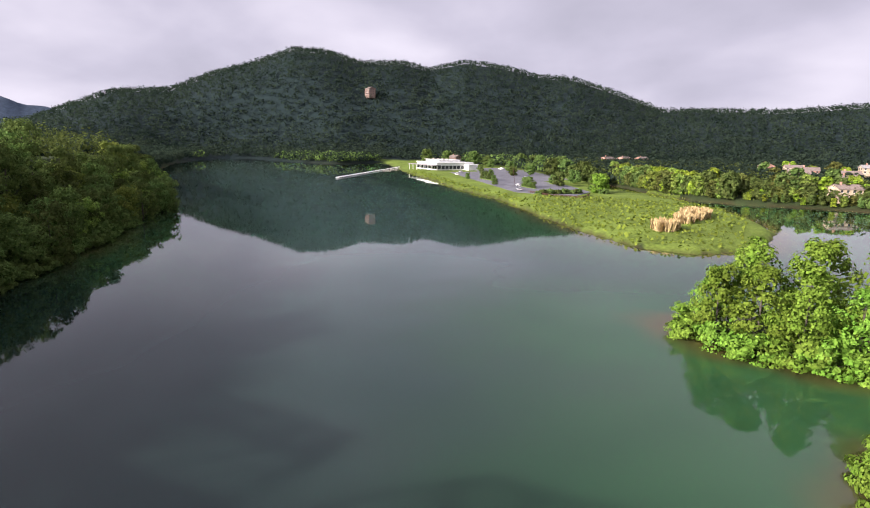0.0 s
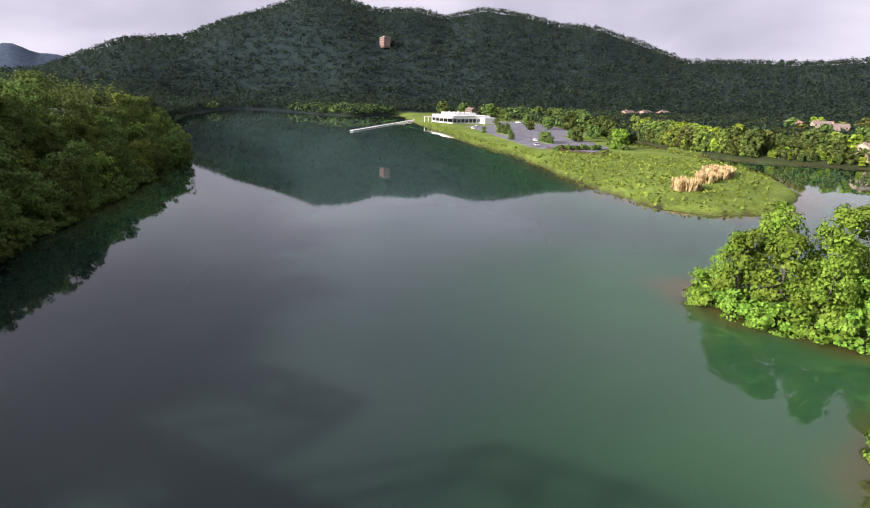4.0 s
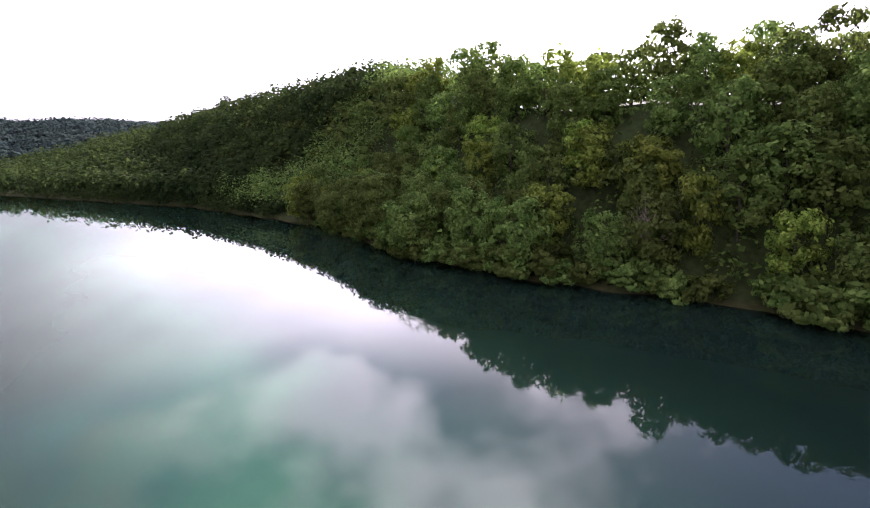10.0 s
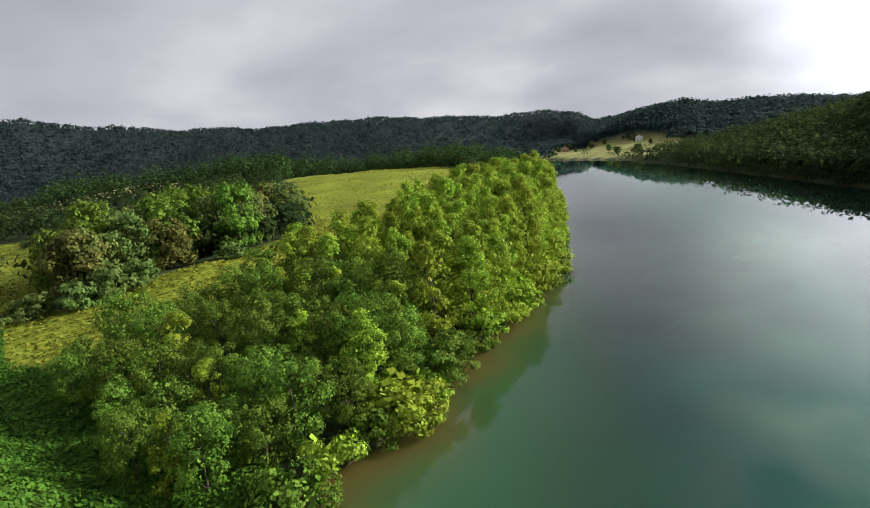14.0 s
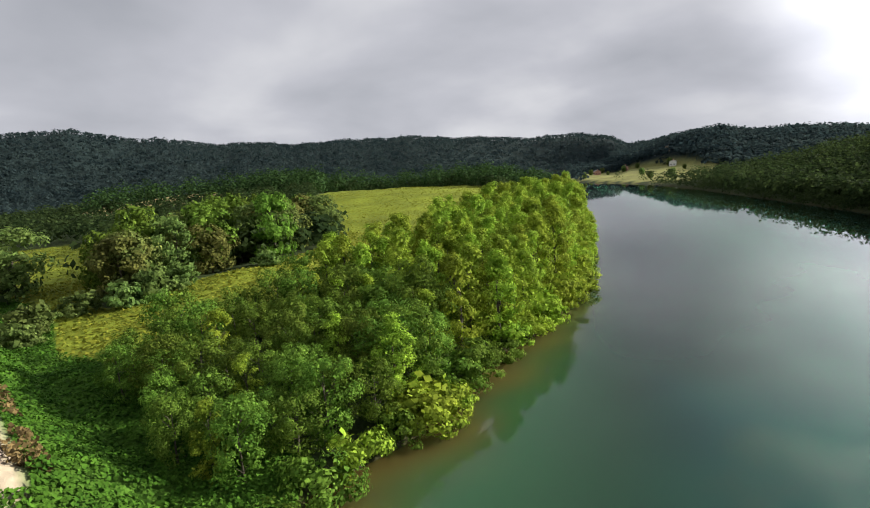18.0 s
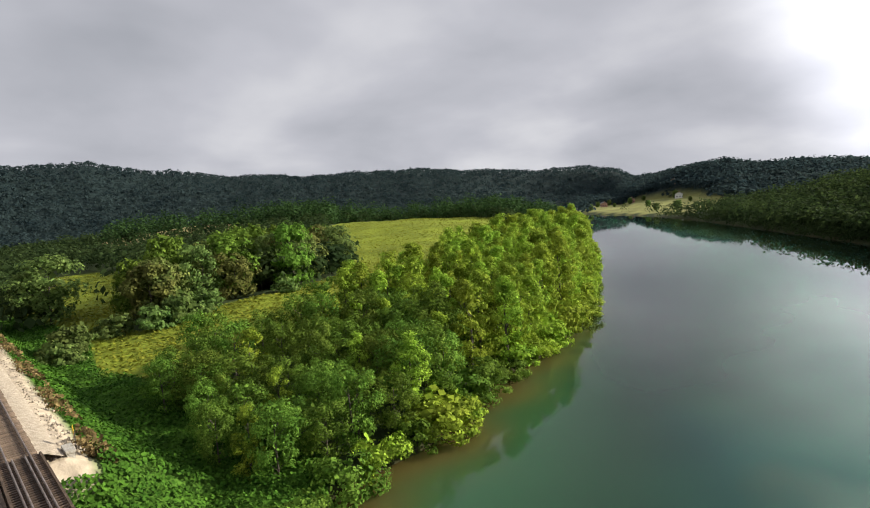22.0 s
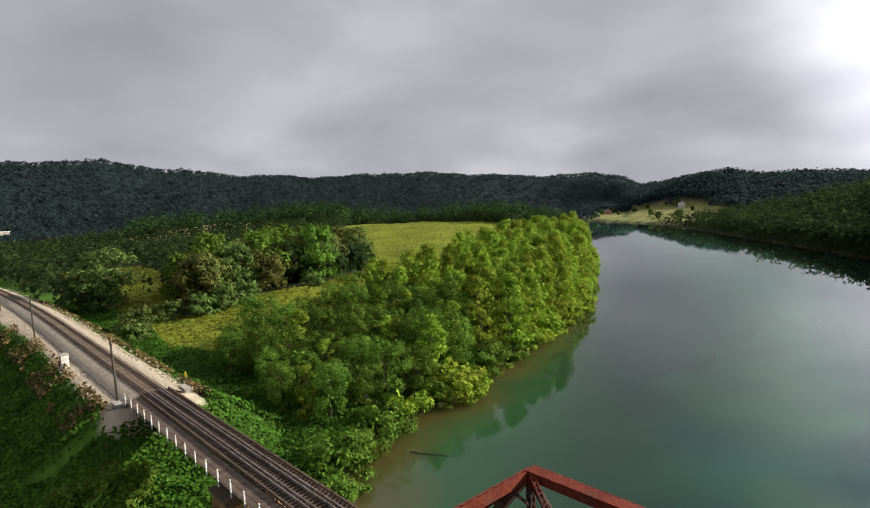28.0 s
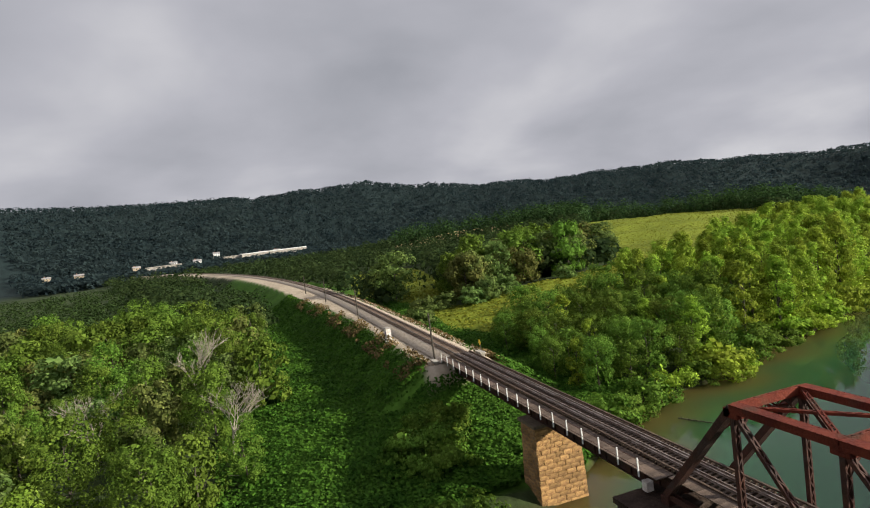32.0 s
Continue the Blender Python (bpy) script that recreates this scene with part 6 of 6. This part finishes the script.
# grass tufts over the pasture
n = 42000
px, py = rng.uniform(-320, -15, n), -rng.uniform(74, 330, n)
px, py = np.r_[px, rng.uniform(-130, -15, n // 3)], np.r_[py, -rng.uniform(74, 190, n // 3)]
ok = inside(px, py, FIELD)
px, py = px[ok], py[ok]
c = np.c_[px, py, height(px, py) + rng.uniform(0.0, 0.25, len(px))]
q, f = quads(rng, c, rng.normal(size=c.shape) * 0.35 + [0, 0, 0.9], np.full(len(c), 0.42))
tagged(link_mesh("pasture_grass", q, f, M["pasture"]), "tufted yellow-green grass over the sloping pasture", "grass", kind="stuff")


# ---------------------------------------------------------------- houses
def house(name, x, y, z, w, d, h, rz, wall_mat, roof_mat, label, pitch=0.45, storeys=2, chimney=True):
    top = empty(name, (x, y, z), rz)
    bm = bmesh.new()
    box(bm, (0, 0, h / 2 - 3.5), (w, d, h + 7.0))
    part("wall", bm, wall_mat, top)
    rise = d / 2 * pitch
    bm = bmesh.new()
    e = 0.6
    for sgn in (-1, 1):
        pts = [(-w / 2 - e, sgn * (d / 2 + e), h - e * pitch), (w / 2 + e, sgn * (d / 2 + e), h - e * pitch), (w / 2 + e, 0, h + rise), (-w / 2 - e, 0, h + rise)]
        lo = [bm.verts.new(p) for p in pts]
        hi = [bm.verts.new((a, b, c + 0.25)) for a, b, c in pts]
        bm.faces.new(lo)
        bm.faces.new(hi)
        for i in range(4):
            bm.faces.new((lo[i], lo[(i + 1) % 4], hi[(i + 1) % 4], hi[i]))
    bmesh.ops.recalc_face_normals(bm, faces=bm.faces)
    roof = part("roof", bm, roof_mat, top)
    for sx in (-1, 1):
        bm = bmesh.new()
        vs = [bm.verts.new((sx * (w / 2 - 0.02 + t), yy, zz)) for t in (-0.2, 0.0) for yy, zz in ((-d / 2, h - 0.01), (d / 2, h - 0.01), (0, h + rise))]
        for q in ((0, 1, 2), (5, 4, 3), (0, 3, 4, 1), (1, 4, 5, 2), (2, 5, 3, 0)):
            bm.faces.new([vs[i] for i in q])
        part("gable", bm, wall_mat, top)
    if chimney:
        bm = bmesh.new()
        box(bm, (w * 0.25, 0.4, h + rise + 0.4), (0.9, 0.9, 2.2))
        part("chimney", bm, M["red_brick"], roof)
    for s in range(storeys):
        for k in range(max(2, int(w / 3.2))):
            for sy in (-1, 1):
                n = max(2, int(w / 3.2))
                bm = bmesh.new()
                box(bm, (-w / 2 + (k + 0.5) * w / n, sy * (d / 2 + 0.03), 1.6 + s * (h / storeys)), (1.3, 0.1, 1.5))
                win = part("window", bm, M["pane"], top)
                bm = bmesh.new()
                box(bm, (-w / 2 + (k + 0.5) * w / n, sy * (d / 2 + 0.1), 0.8 + s * (h / storeys)), (1.5, 0.16, 0.12))
                part("sill", bm, M["white"], win)
        for sx in (-1, 1):
            for k in (-1, 1):
                bm = bmesh.new()
                box(bm, (sx * (w / 2 + 0.03), k * d * 0.22, 1.6 + s * (h / storeys)), (0.1, 1.3, 1.5))
                part("window", bm, M["pane"], top)
    return tagged(top, label, "house", "houses")


house("riverside_house", 394.3, -68.2, 5.0, 14, 10, 6.0, 115, M["tan"], M["roof_brown"], "tan lakeside house with a brown shingle roof")
house("riverside_house", 380.2, -89.2, 4.5, 10, 9, 6.0, 100, M["tan"], M["roof_brown"], "tan two-storey house among trees by the lagoon")
for x, y, z, r, m in ((498.5, -53.1, 11.5, 100, "tan"), (543.4, -64.2, 12.5, 95, "red_brick"), (515.4, -87.1, 11.5, 110, "tan"), (589.5, -57.4, 13, 100, "tan"), (623, -38.2, 13, 20, "red_brick"), (479.3, -81.7, 9.5, 110, "tan")):
    house("townhouse", x, y, z - 1.5, 14, 10, 5.5, r, M[m], M["roof_brown"], "brown-roofed townhouse above the lagoon")
for x, y in ((540.7, -104.6), (565.1, -127.2)):
    house("pale_house", x, y, 15, 14, 9, 5.0, 100, M["tan"], M["roof_grey"], "pale house with a grey roof on the hill")
for x, y in ((807.4, 144.1), (853, 129), (898.7, 110.5)):
    house("townhouse", x, y, 8.5, 22, 12, 6.5, 160, M["red_brick"], M["roof_brown"], "brown-roofed townhouse among trees")
house("hilltop_house", 942, 626, ground_z(942, 626) + 6, 23, 13, 11, 55, M["old_brick"], M["roof_brown"], "large reddish house high on the wooded mountain", storeys=3)
house("hillside_house", 700, 326, ground_z(700, 326) + 6, 15, 9, 5, 60, M["old_brick"], M["roof_brown"], "tan house in a clearing on the mountain")
for x, y, z, r, m in ((-706.2, -311.3, 3, 20, "white"), (-720.2, -424.9, 10, 40, "red_brick"), (-740, -392.8, 10, 30, "red_brick"), (-812.6, -363, 12, 0, "tan")):
    house("farm_house", x, y, ground_z(x, y) if z < 40 else ground_z(x, y) + 4, 13, 8, 5.0, r, M[m], M["roof_grey"], "small farmhouse on the meadow across the river", storeys=1)
for x, y, r in ((239.1, -853.5, 10), (73.7, -1077.4, 0), (-0.6, -927.9, 5), (182.3, -932.5, 20), (137.6, -997.2, 0), (306.2, -955.6, 15), (-28.9, -1018.9, 10), (93.5, -890.5, 8)):
    house("town_house", x, y, max(ground_z(x, y), 6) + 6, 11, 8, 6, r, M["tan"] if r > 9 else M["white"], M["roof_grey"], "small pale house in the distant town")
for x, y, w, d, h in ((-16, -877.8, 95, 30, 8), (130.2, -825.1, 46, 18, 6), (36.3, -884.5, 40, 22, 7)):
    wh = empty("warehouse", (x, y, max(ground_z(x, y), 5) + 6.0), 6)
    bm = bmesh.new()
    box(bm, (0, 0, h / 2 - 4), (w, d, h + 8))
    part("wall", bm, M["concrete"], wh)
    bm = bmesh.new()
    box(bm, (0, 0, h + 0.3), (w + 1.5, d + 1.5, 0.7))
    part("flat_roof", bm, M["white"] if w > 60 else M["concrete"], wh)
    for k in range(int(w / 8)):
        bm = bmesh.new()
        box(bm, (-w / 2 + 4 + k * 8, d / 2 + 0.05, 2.4), (4.5, 0.2, 3.2))
        part("loading_door", bm, M["roof_grey"], wh)
    tagged(wh, "long low pale warehouse in the distant town", "warehouse", "warehouses")
mast = empty("radio_mast", (318.7, -722.9, ground_z(319, -723)))
bm = bmesh.new()
laced(bm, (0, 0, 0), (0, 0, 62), 1.0, 0.9, (0, 1, 0), 3.0, 0.25, 0.2)
part("lattice", bm, M["concrete"], mast)
tagged(mast, "thin grey lattice mast above the woods", "mast")
